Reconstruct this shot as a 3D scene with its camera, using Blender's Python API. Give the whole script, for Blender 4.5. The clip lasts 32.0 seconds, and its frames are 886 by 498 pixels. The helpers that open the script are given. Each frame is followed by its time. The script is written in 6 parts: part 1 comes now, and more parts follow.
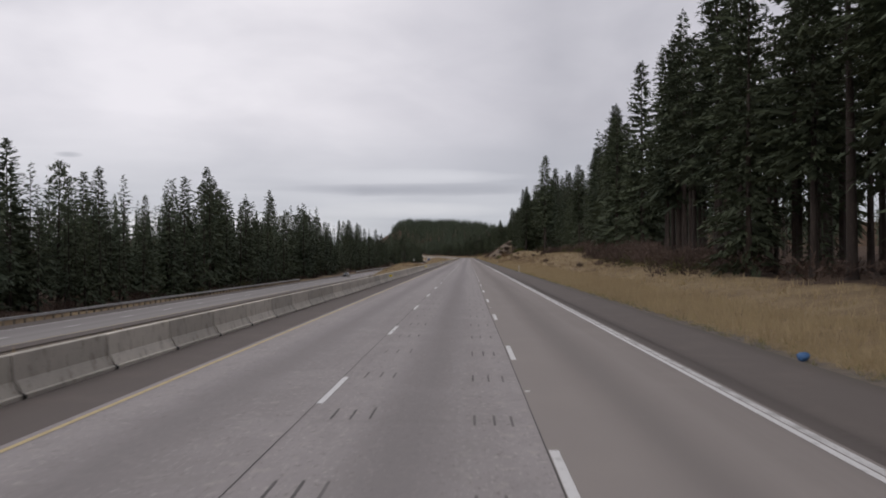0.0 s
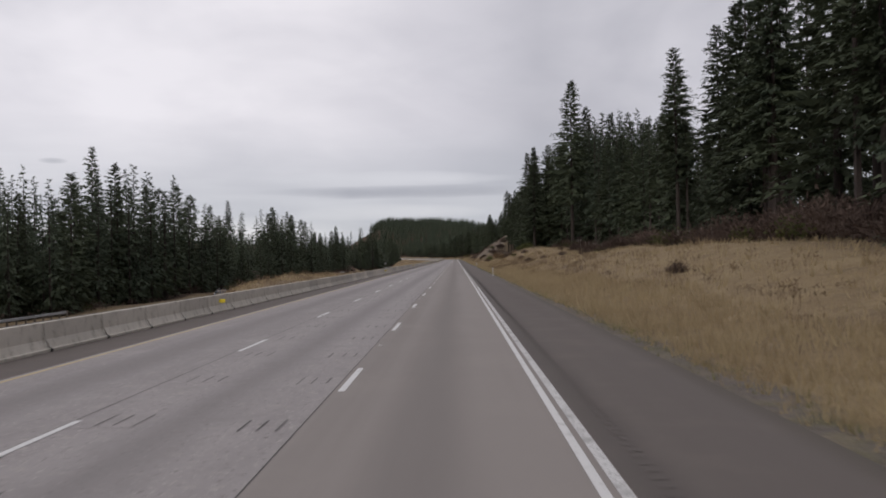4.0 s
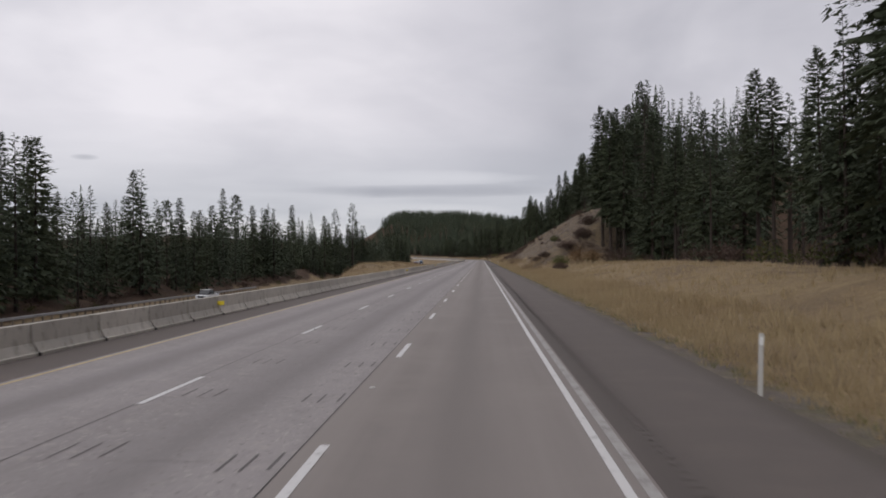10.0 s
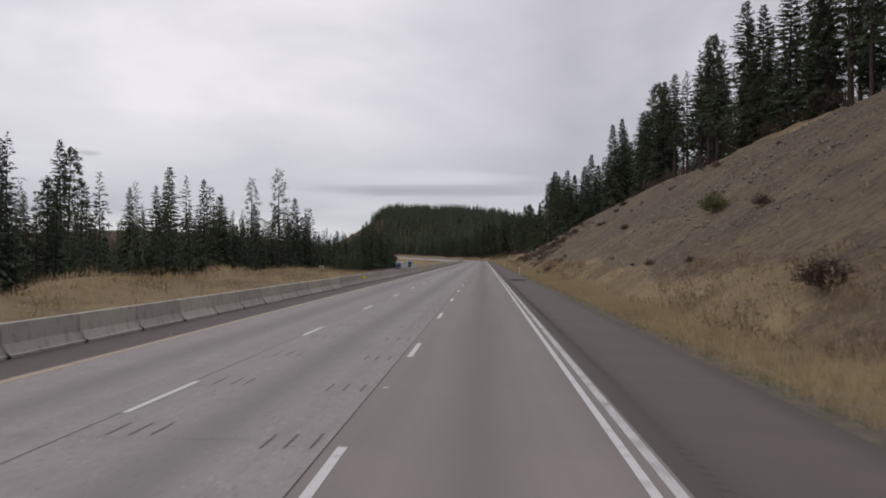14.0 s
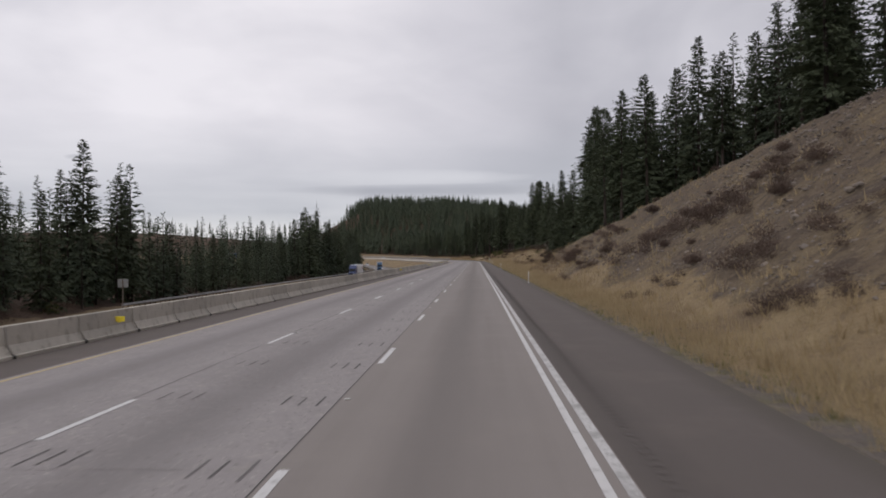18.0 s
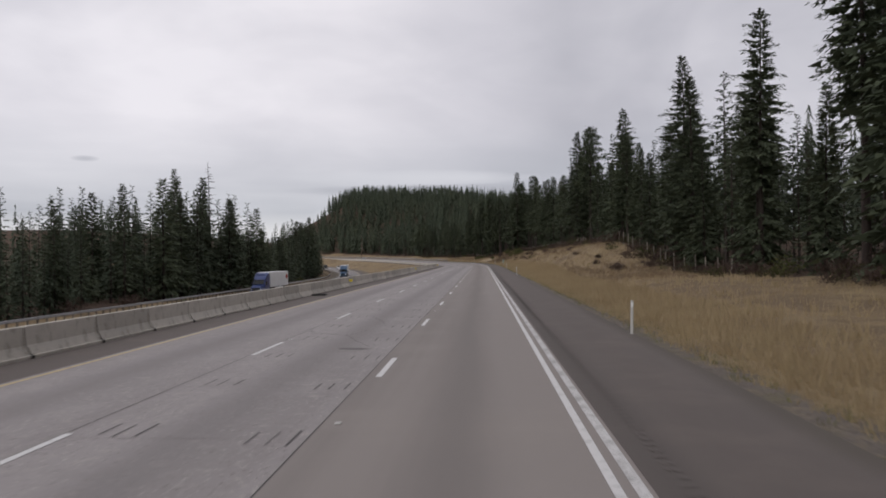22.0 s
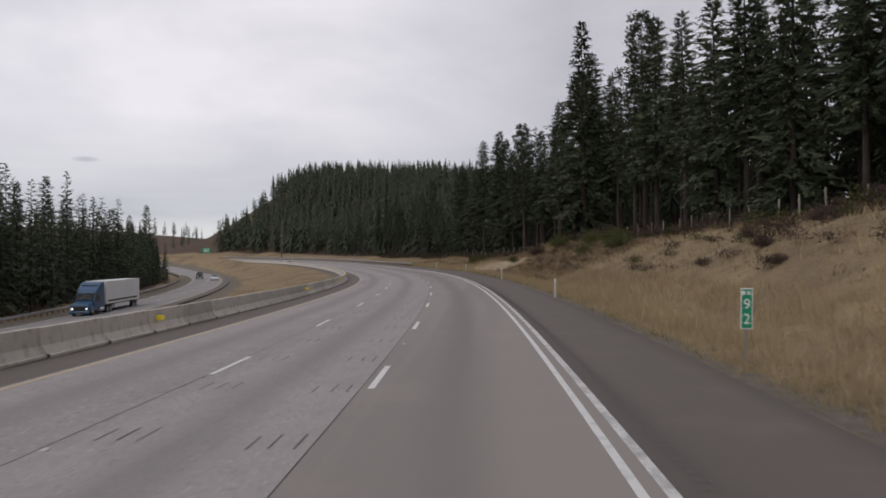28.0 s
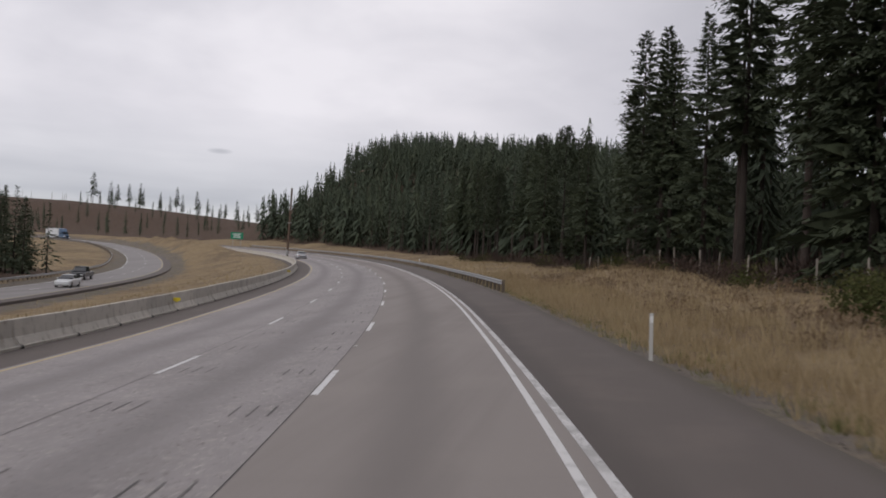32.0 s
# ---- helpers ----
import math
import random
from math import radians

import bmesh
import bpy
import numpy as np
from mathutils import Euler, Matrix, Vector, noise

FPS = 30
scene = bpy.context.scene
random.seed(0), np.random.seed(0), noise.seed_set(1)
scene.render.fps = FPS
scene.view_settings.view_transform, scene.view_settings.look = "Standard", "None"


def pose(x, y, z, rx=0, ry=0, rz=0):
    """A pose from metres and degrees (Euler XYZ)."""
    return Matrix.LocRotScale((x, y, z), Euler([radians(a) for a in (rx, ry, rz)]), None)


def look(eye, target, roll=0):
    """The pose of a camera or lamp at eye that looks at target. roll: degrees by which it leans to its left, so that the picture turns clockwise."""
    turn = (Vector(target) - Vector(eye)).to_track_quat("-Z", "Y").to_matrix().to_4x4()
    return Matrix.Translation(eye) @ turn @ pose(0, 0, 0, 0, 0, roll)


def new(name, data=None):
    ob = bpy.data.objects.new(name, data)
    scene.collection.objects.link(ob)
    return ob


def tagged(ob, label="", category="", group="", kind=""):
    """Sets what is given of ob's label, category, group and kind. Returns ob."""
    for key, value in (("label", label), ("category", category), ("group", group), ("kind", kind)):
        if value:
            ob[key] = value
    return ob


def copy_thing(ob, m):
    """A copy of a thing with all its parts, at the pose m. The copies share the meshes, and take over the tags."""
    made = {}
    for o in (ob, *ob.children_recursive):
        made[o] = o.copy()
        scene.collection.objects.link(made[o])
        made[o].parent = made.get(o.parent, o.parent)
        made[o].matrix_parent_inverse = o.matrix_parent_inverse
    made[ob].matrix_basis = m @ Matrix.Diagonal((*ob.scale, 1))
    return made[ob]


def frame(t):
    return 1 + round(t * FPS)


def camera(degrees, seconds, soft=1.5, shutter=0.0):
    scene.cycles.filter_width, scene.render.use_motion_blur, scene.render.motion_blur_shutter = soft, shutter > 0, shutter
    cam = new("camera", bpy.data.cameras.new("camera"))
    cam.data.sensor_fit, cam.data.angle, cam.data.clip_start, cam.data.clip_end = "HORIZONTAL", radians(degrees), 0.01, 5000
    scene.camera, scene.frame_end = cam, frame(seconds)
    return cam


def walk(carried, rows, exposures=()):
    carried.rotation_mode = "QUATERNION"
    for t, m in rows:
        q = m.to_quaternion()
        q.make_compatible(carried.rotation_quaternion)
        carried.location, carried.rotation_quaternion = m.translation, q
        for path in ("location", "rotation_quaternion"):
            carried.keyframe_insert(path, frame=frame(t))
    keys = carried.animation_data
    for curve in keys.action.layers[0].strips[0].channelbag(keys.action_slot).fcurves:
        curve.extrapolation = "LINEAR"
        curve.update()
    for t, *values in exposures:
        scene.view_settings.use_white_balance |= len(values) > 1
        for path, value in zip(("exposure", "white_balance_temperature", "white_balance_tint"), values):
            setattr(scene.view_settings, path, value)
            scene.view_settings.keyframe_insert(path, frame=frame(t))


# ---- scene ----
cam = camera(58.1, 32.0, 1.8, 0.12)
PATH = [
    (0, pose(-1.05, 11.48, 2.569, 90.50, 0.28, 1.79)),
    (0.5, pose(-0.73, 26.00, 2.530, 90.50, 0.54, 1.55)),
    (1, pose(-0.35, 40.48, 2.498, 90.52, 0.64, 1.24)),
    (1.5, pose(0.11, 54.86, 2.468, 90.49, 0.67, 0.94)),
    (2, pose(0.65, 69.12, 2.448, 90.52, 0.62, 0.61)),
    (2.5, pose(1.20, 83.59, 2.432, 90.52, 0.63, 0.35)),
    (3, pose(1.75, 98.04, 2.417, 90.49, 0.89, 0.34)),
    (3.5, pose(2.15, 112.23, 2.417, 90.61, 1.06, 0.56)),
    (5.5, pose(2.26, 169.83, 2.404, 90.61, 0.55, 2.58)),
    (6, pose(2.22, 184.96, 2.407, 90.70, 0.50, 2.98)),
    (6.5, pose(2.13, 199.69, 2.425, 90.67, 0.45, 3.21)),
    (7, pose(2.04, 214.34, 2.436, 90.67, 0.50, 3.22)),
    (7.5, pose(2.00, 229.25, 2.436, 90.60, 0.50, 3.12)),
    (8, pose(2.01, 244.29, 2.435, 90.62, 0.36, 2.97)),
    (8.5, pose(2.05, 259.10, 2.427, 90.54, 0.15, 2.80)),
    (9, pose(2.10, 273.89, 2.420, 90.54, 0.23, 2.69)),
    (9.5, pose(2.11, 289.05, 2.429, 90.59, 0.21, 2.67)),
    (10, pose(2.11, 304.34, 2.435, 90.60, 0.35, 2.75)),
    (10.5, pose(2.09, 319.42, 2.444, 90.57, 0.51, 2.79)),
    (11, pose(2.08, 334.56, 2.450, 90.53, 0.48, 2.82)),
    (11.5, pose(2.07, 350.04, 2.427, 90.53, 0.51, 2.82)),
    (12, pose(2.05, 365.45, 2.405, 90.48, 0.45, 2.79)),
    (12.5, pose(2.00, 380.65, 2.421, 90.53, -0.12, 2.77)),
    (13, pose(1.93, 395.76, 2.441, 90.65, -0.47, 2.80)),
    (13.5, pose(1.88, 411.15, 2.426, 90.57, -0.34, 2.86)),
    (14, pose(1.83, 426.54, 2.409, 90.59, -0.28, 2.90)),
    (14.5, pose(1.83, 441.80, 2.421, 90.60, -0.17, 2.82)),
    (16.5, pose(2.13, 502.99, 2.443, 90.55, 0.45, 2.49)),
    (17, pose(2.17, 518.29, 2.448, 90.52, 0.51, 2.47)),
    (17.5, pose(2.23, 533.95, 2.446, 90.57, 0.49, 2.43)),
    (18, pose(2.29, 549.42, 2.432, 90.55, 0.50, 2.39)),
    (18.5, pose(2.35, 564.50, 2.415, 90.48, 0.70, 2.42)),
    (19, pose(2.36, 579.91, 2.428, 90.54, 0.77, 2.50)),
    (19.5, pose(2.35, 595.55, 2.424, 90.52, 0.71, 2.67)),
    (20, pose(2.29, 611.36, 2.415, 90.53, 0.74, 2.78)),
    (20.5, pose(2.25, 626.81, 2.409, 90.56, 0.65, 2.83)),
    (21, pose(2.22, 642.20, 2.406, 90.56, 0.59, 2.85)),
    (21.5, pose(2.21, 657.77, 2.426, 90.57, 0.58, 2.84)),
    (22, pose(2.21, 673.24, 2.445, 90.59, 0.60, 2.79)),
    (22.5, pose(2.21, 688.58, 2.428, 90.51, 0.80, 2.71)),
    (23, pose(2.21, 703.93, 2.410, 90.47, 0.67, 2.76)),
    (23.5, pose(2.14, 719.25, 2.432, 90.43, 0.64, 2.86)),
    (24, pose(2.07, 734.58, 2.448, 90.47, 0.43, 2.94)),
    (24.5, pose(2.03, 749.91, 2.421, 90.47, 0.31, 2.94)),
    (25, pose(1.96, 765.27, 2.390, 90.51, 0.40, 2.89)),
    (25.5, pose(1.92, 780.66, 2.392, 90.54, 0.40, 2.77)),
    (27.5, pose(1.98, 842.31, 2.402, 90.49, 1.27, 2.81)),
    (28, pose(1.95, 857.71, 2.420, 90.60, 0.69, 2.83)),
    (28.5, pose(1.79, 873.13, 2.431, 90.59, 0.54, 3.08)),
    (29, pose(1.49, 888.54, 2.439, 90.59, -0.06, 3.48)),
    (29.5, pose(0.89, 903.81, 2.469, 90.58, -0.71, 4.09)),
    (30, pose(0.04, 919.09, 2.501, 90.64, -1.43, 5.00)),
    (30.5, pose(-1.21, 934.43, 2.523, 90.75, -2.43, 6.11)),
    (31, pose(-2.85, 949.67, 2.531, 90.68, -3.18, 7.53)),
    (31.5, pose(-4.99, 965.15, 2.494, 90.64, -2.88, 9.22)),
    (32, pose(-7.47, 980.48, 2.447, 90.72, -2.69, 10.95)),
]
walk(cam, PATH)

# ---------------------------------------------------------------- sky and sun
world = bpy.data.worlds.new("overcast_sky")
scene.world = world
world.use_nodes = True
wn, wl = world.node_tree.nodes, world.node_tree.links
wn.clear()


def wnode(kind, **kw):
    n = wn.new(kind)
    for k, v in kw.items():
        n.inputs[k].default_value = v
    return n


SUN_EL, SUN_AZ = radians(38), radians(200)
w_out = wnode("ShaderNodeOutputWorld")
w_sky = wn.new("ShaderNodeTexSky")
w_sky.sky_type, w_sky.sun_disc, w_sky.sun_elevation, w_sky.sun_rotation = "NISHITA", False, SUN_EL, SUN_AZ
w_skybg = wnode("ShaderNodeBackground", Strength=0.06)
wl.new(w_sky.outputs[0], w_skybg.inputs[0])
w_tc = wn.new("ShaderNodeTexCoord")


def wmath(op, *args, clamp=False):
    """A math node; numbers are set, sockets are linked."""
    n = wn.new("ShaderNodeMath")
    n.operation, n.use_clamp = op, clamp
    for k, v in enumerate(args):
        if isinstance(v, (int, float)):
            n.inputs[k].default_value = v
        else:
            wl.new(v, n.inputs[k])
    return n.outputs[0]


def wnoise(stretch, scale, detail, rough, distort=0.0):
    mp = wn.new("ShaderNodeMapping")
    mp.inputs["Scale"].default_value = stretch
    wl.new(w_tc.outputs["Generated"], mp.inputs["Vector"])
    n = wnode("ShaderNodeTexNoise", Scale=scale, Detail=detail, Roughness=rough, Distortion=distort)
    wl.new(mp.outputs[0], n.inputs["Vector"])
    return n.outputs["Fac"]


def wramp(value, *stops):
    r = wn.new("ShaderNodeValToRGB")
    while len(r.color_ramp.elements) < len(stops):
        r.color_ramp.elements.new(0.5)
    for e, (at_, c) in zip(r.color_ramp.elements, stops):
        e.position, e.color = at_, (*c, 1)
    wl.new(value, r.inputs[0])
    return r.outputs[0]


def wblend(fac, a, b):
    m = wn.new("ShaderNodeMix")
    m.data_type = "RGBA"
    wl.new(fac, m.inputs[0])
    for k, v in ((6, a), (7, b)):
        if isinstance(v, tuple):
            m.inputs[k].default_value = (*v, 1)
        else:
            wl.new(v, m.inputs[k])
    return m.outputs[2]


w_sep = wn.new("ShaderNodeSeparateXYZ")
wl.new(w_tc.outputs["Generated"], w_sep.inputs[0])
w_az = wmath("ARCTAN2", w_sep.outputs["X"], w_sep.outputs["Y"])
w_el = wmath("ARCSINE", w_sep.outputs["Z"])
w_big = wnoise((1, 1, 2.0), 2.3, 4.0, 0.5, 0.6)
w_fine = wnoise((1, 1, 2.6), 7.0, 5.0, 0.55, 0.3)
w_cover = wramp(wmath("ADD", wmath("MULTIPLY", w_big, 0.8), wmath("MULTIPLY", w_fine, 0.2)), (0.36, (0.665, 0.65, 0.71)), (0.60, (0.90, 0.872, 0.925)))
# the cloud is thinner, and so brighter, over the median side
w_side = wramp(wmath("MULTIPLY_ADD", w_az, 0.5, 0.5, clamp=True), (0.2, (1.0, 1.0, 1.0)), (0.42, (0.99, 0.985, 0.98)), (0.5, (0.84, 0.84, 0.85)), (0.555, (0.70, 0.705, 0.72)), (0.66, (0.74, 0.745, 0.76)))
w_shade = wn.new("ShaderNodeMix")
w_shade.data_type, w_shade.blend_type = "RGBA", "MULTIPLY"
w_shade.inputs[0].default_value = 1.0
wl.new(w_cover, w_shade.inputs[6])
wl.new(w_side, w_shade.inputs[7])
# a bluer, duller layer low over the horizon, with a bright gap under it on the median side
w_layer = wramp(wnoise((1.6, 1.6, 13.0), 1.7, 4.0, 0.5, 0.3), (0.38, (0.475, 0.49, 0.545)), (0.62, (0.60, 0.61, 0.66)))
w_lowfac = wmath("SUBTRACT", 1.0, wmath("SMOOTH_MIN", wmath("DIVIDE", wmath("SUBTRACT", w_el, 0.045), 0.13, clamp=True), 1.0, 0.2), clamp=True)
w_sky2 = wblend(w_lowfac, w_shade.outputs[2], w_layer)
w_gap = wmath("MULTIPLY", wmath("MULTIPLY_ADD", wmath("ABSOLUTE", wmath("SUBTRACT", w_el, 0.032)), -40.0, 1.0, clamp=True), wmath("MULTIPLY_ADD", w_az, -6.0, -0.5, clamp=True))
w_sky3 = wblend(wmath("MULTIPLY", w_gap, 0.75), w_sky2, (0.80, 0.79, 0.80))


def wlens(below, az, el, wide, high, colour, amount, ragged=0.7):
    """One lens-shaped cloud at a bearing and a height, with ragged edges."""
    a = wmath("DIVIDE", wmath("SUBTRACT", w_az, az), wide)
    e = wmath("DIVIDE", wmath("SUBTRACT", w_el, el), high)
    r = wmath("ADD", wmath("POWER", wmath("ABSOLUTE", a), 2.0), wmath("POWER", wmath("ABSOLUTE", e), 2.0))
    n = wmath("MULTIPLY_ADD", wnoise((1, 1, 4.0), 9.0, 4.0, 0.55), ragged * 2, -ragged)
    f = wmath("MULTIPLY", wmath("SUBTRACT", 1.0, wmath("ADD", r, n), clamp=True), amount)
    return wblend(f, below, colour)


w_sky4 = wlens(w_sky3, -0.085, 0.099, 0.15, 0.011, (0.68, 0.68, 0.73), 0.8)
w_sky4 = wlens(w_sky4, -0.06, 0.083, 0.17, 0.009, (0.40, 0.405, 0.46), 0.85)
w_sky4 = wlens(w_sky4, -0.075, 0.057, 0.13, 0.012, (0.70, 0.70, 0.74), 0.7)
w_sky4 = wlens(w_sky4, -0.47, 0.117, 0.0165, 0.0038, (0.52, 0.52, 0.57), 0.9, 0.25)
w_cloud = wn.new("ShaderNodeBackground")
w_cloud.inputs["Strength"].default_value = 1.0
wl.new(w_sky4, w_cloud.inputs[0])
w_sum = wnode("ShaderNodeMixShader", Fac=0.94)
wl.new(w_skybg.outputs[0], w_sum.inputs[1])
wl.new(w_cloud.outputs[0], w_sum.inputs[2])
wl.new(w_sum.outputs[0], w_out.inputs[0])

sun = new("sun", bpy.data.lights.new("sun", "SUN"))
sun.data.energy, sun.data.angle, sun.data.color = 0.7, radians(25), (1.0, 0.97, 0.93)
sun.matrix_world = look((0, 0, 100), (100 * math.sin(SUN_AZ) * -1, -100 * math.cos(SUN_AZ), 100 - 100 * math.tan(SUN_EL)))

# ---------------------------------------------------------------- materials


def tone_chain(nt, ln, vector, base, tones):
    """A base colour with noise tones mixed over it one after another."""
    col = nt.new("ShaderNodeRGB")
    col.outputs[0].default_value = (*base, 1)
    last = col.outputs[0]
    for scale, stretch, colour, low, high, amount in tones:
        mp = nt.new("ShaderNodeMapping")
        mp.inputs["Scale"].default_value = stretch
        ln.new(vector, mp.inputs["Vector"])
        nz = nt.new("ShaderNodeTexNoise")
        nz.inputs["Scale"].default_value, nz.inputs["Detail"].default_value, nz.inputs["Roughness"].default_value = scale, 5.0, 0.6
        ln.new(mp.outputs[0], nz.inputs["Vector"])
        rg = nt.new("ShaderNodeMapRange")
        rg.inputs["From Min"].default_value, rg.inputs["From Max"].default_value, rg.inputs["To Max"].default_value = low, high, amount
        ln.new(nz.outputs["Fac"], rg.inputs["Value"])
        mx = nt.new("ShaderNodeMix")
        mx.data_type = "RGBA"
        ln.new(rg.outputs[0], mx.inputs[0])
        ln.new(last, mx.inputs[6])
        mx.inputs[7].default_value = (*colour, 1)
        last = mx.outputs[2]
    return last


def land_material(name, base, tones, covers, bump):
    """Open ground on which other soils lie with ragged edges; covers: (attribute, base, tones)."""
    m = material(name, base, 0.95, (), bump, spec=0.2)
    nt, ln = m.node_tree.nodes, m.node_tree.links
    tc = nt.new("ShaderNodeTexCoord")
    last = tone_chain(nt, ln, tc.outputs["Object"], base, tones)
    for attr, cb, ct in covers:
        over = tone_chain(nt, ln, tc.outputs["Object"], cb, ct)
        at_ = nt.new("ShaderNodeAttribute")
        at_.attribute_name = attr
        nz = nt.new("ShaderNodeTexNoise")
        nz.inputs["Scale"].default_value, nz.inputs["Detail"].default_value, nz.inputs["Roughness"].default_value = 0.45, 7.0, 0.65
        ln.new(tc.outputs["Object"], nz.inputs["Vector"])
        ad = nt.new("ShaderNodeMath")
        ln.new(at_.outputs["Fac"], ad.inputs[0])
        ln.new(nz.outputs["Fac"], ad.inputs[1])
        rg = nt.new("ShaderNodeMapRange")
        rg.inputs["From Min"].default_value, rg.inputs["From Max"].default_value = 0.9, 1.12
        ln.new(ad.outputs[0], rg.inputs["Value"])
        mx = nt.new("ShaderNodeMix")
        mx.data_type = "RGBA"
        ln.new(rg.outputs[0], mx.inputs[0])
        ln.new(last, mx.inputs[6])
        ln.new(over, mx.inputs[7])
        last = mx.outputs[2]
    ln.new(last, nt["Principled BSDF"].inputs["Base Color"])
    return m


def material(name, base, rough=0.8, tones=(), bump=(), metal=0.0, coords="Object", spec=0.3, per_object=0.0, per_island=0.0, translucent=0.0, bands=()):
    """A procedural surface. tones: (scale, stretch, colour, low, high, amount) mixed over the base one after another;
    bump: (scale, strength, distance)."""
    m = bpy.data.materials.new(name)
    m.use_nodes = True
    nt, ln = m.node_tree.nodes, m.node_tree.links
    p = nt["Principled BSDF"]
    p.inputs["Roughness"].default_value, p.inputs["Metallic"].default_value = rough, metal
    p.inputs["Specular IOR Level"].default_value = spec
    tc = nt.new("ShaderNodeTexCoord")
    last = tone_chain(nt, ln, tc.outputs[coords], base, tones)
    # worn or oily bands along the road: (offset, half width, colour, amount)
    for centre, half, colour, amount in bands:
        at_ = nt.new("ShaderNodeAttribute")
        at_.attribute_name = "across"
        mp = nt.new("ShaderNodeMapping")
        mp.inputs["Scale"].default_value = (1, 0.08, 1)
        ln.new(tc.outputs[coords], mp.inputs["Vector"])
        nz = nt.new("ShaderNodeTexNoise")
        nz.inputs["Scale"].default_value, nz.inputs["Detail"].default_value = 0.9, 4.0
        ln.new(mp.outputs[0], nz.inputs["Vector"])
        wv = nt.new("ShaderNodeMath")
        wv.operation = "MULTIPLY_ADD"
        wv.inputs[1].default_value, wv.inputs[2].default_value = 0.7, -0.35 - centre
        ln.new(nz.outputs["Fac"], wv.inputs[0])
        ad = nt.new("ShaderNodeMath")
        ln.new(at_.outputs["Fac"], ad.inputs[0])
        ln.new(wv.outputs[0], ad.inputs[1])
        ab = nt.new("ShaderNodeMath")
        ab.operation = "ABSOLUTE"
        ln.new(ad.outputs[0], ab.inputs[0])
        rg = nt.new("ShaderNodeMapRange")
        rg.interpolation_type = "SMOOTHSTEP"
        rg.inputs["From Min"].default_value, rg.inputs["From Max"].default_value = 0.0, half
        rg.inputs["To Min"].default_value, rg.inputs["To Max"].default_value = amount, 0.0
        ln.new(ab.outputs[0], rg.inputs["Value"])
        mx = nt.new("ShaderNodeMix")
        mx.data_type = "RGBA"
        ln.new(rg.outputs[0], mx.inputs[0])
        ln.new(last, mx.inputs[6])
        mx.inputs[7].default_value = (*colour, 1)
        last = mx.outputs[2]
    for amount, src in ((per_object, "object"), (per_island, "island")):
        if amount:
            info = nt.new("ShaderNodeObjectInfo") if src == "object" else nt.new("ShaderNodeNewGeometry")
            rg = nt.new("ShaderNodeMapRange")
            rg.inputs["To Min"].default_value, rg.inputs["To Max"].default_value = 1 - amount, 1 + amount
            ln.new(info.outputs["Random" if src == "object" else "Random Per Island"], rg.inputs["Value"])
            hs = nt.new("ShaderNodeHueSaturation")
            ln.new(rg.outputs[0], hs.inputs["Value"])
            ln.new(last, hs.inputs["Color"])
            last = hs.outputs[0]
    ln.new(last, p.inputs["Base Color"])
    normal = None
    for scale, strength, dist in bump:
        nz = nt.new("ShaderNodeTexNoise")
        nz.inputs["Scale"].default_value, nz.inputs["Detail"].default_value = scale, 6.0
        ln.new(tc.outputs[coords], nz.inputs["Vector"])
        bp = nt.new("ShaderNodeBump")
        bp.inputs["Strength"].default_value, bp.inputs["Distance"].default_value = strength, dist
        ln.new(nz.outputs["Fac"], bp.inputs["Height"])
        if normal:
            ln.new(normal, bp.inputs["Normal"])
        normal = bp.outputs[0]
    if normal:
        ln.new(normal, p.inputs["Normal"])
    if translucent:
        tr = nt.new("ShaderNodeBsdfTranslucent")
        ln.new(last, tr.inputs[0])
        ms = nt.new("ShaderNodeMixShader")
        ms.inputs[0].default_value = translucent
        ln.new(p.outputs[0], ms.inputs[1])
        ln.new(tr.outputs[0], ms.inputs[2])
        ln.new(ms.outputs[0], nt["Material Output"].inputs[0])
    return m


ONE = (1, 1, 1)
ALONG = (1, 0.02, 1)
M_CONC_OLD = material("old_concrete_lane", (0.297, 0.272, 0.267), 0.85,
                      [(0.5, ALONG, (0.231, 0.210, 0.205), 0.45, 0.62, 0.7), (0.35, ONE, (0.338, 0.310, 0.305), 0.5, 0.75, 0.6),
                       (12.0, ONE, (0.46, 0.43, 0.395), 0.585, 0.65, 0.75), (10.0, ONE, (0.13, 0.115, 0.108), 0.59, 0.66, 0.75), (3.2, ONE, (0.36, 0.328, 0.305), 0.58, 0.66, 0.6), (2.2, (1, 0.5, 1), (0.235, 0.218, 0.21), 0.5, 0.68, 0.5)],
                      [(30, 0.3, 0.01)], bands=((-5.55, 0.95, (0.195, 0.178, 0.174), 0.7), (-1.9, 0.95, (0.195, 0.178, 0.174), 0.7)))
M_CONC_NEW = material("ground_concrete_lane", (0.256, 0.228, 0.211), 0.85,
                      [(0.45, ALONG, (0.205, 0.182, 0.169), 0.47, 0.62, 0.7), (0.3, ONE, (0.282, 0.250, 0.227), 0.5, 0.75, 0.6),
                       (12.0, ONE, (0.215, 0.190, 0.179), 0.6, 0.8, 0.5)], [(40, 0.2, 0.006)], bands=((1.75, 1.0, (0.182, 0.162, 0.151), 0.75),))
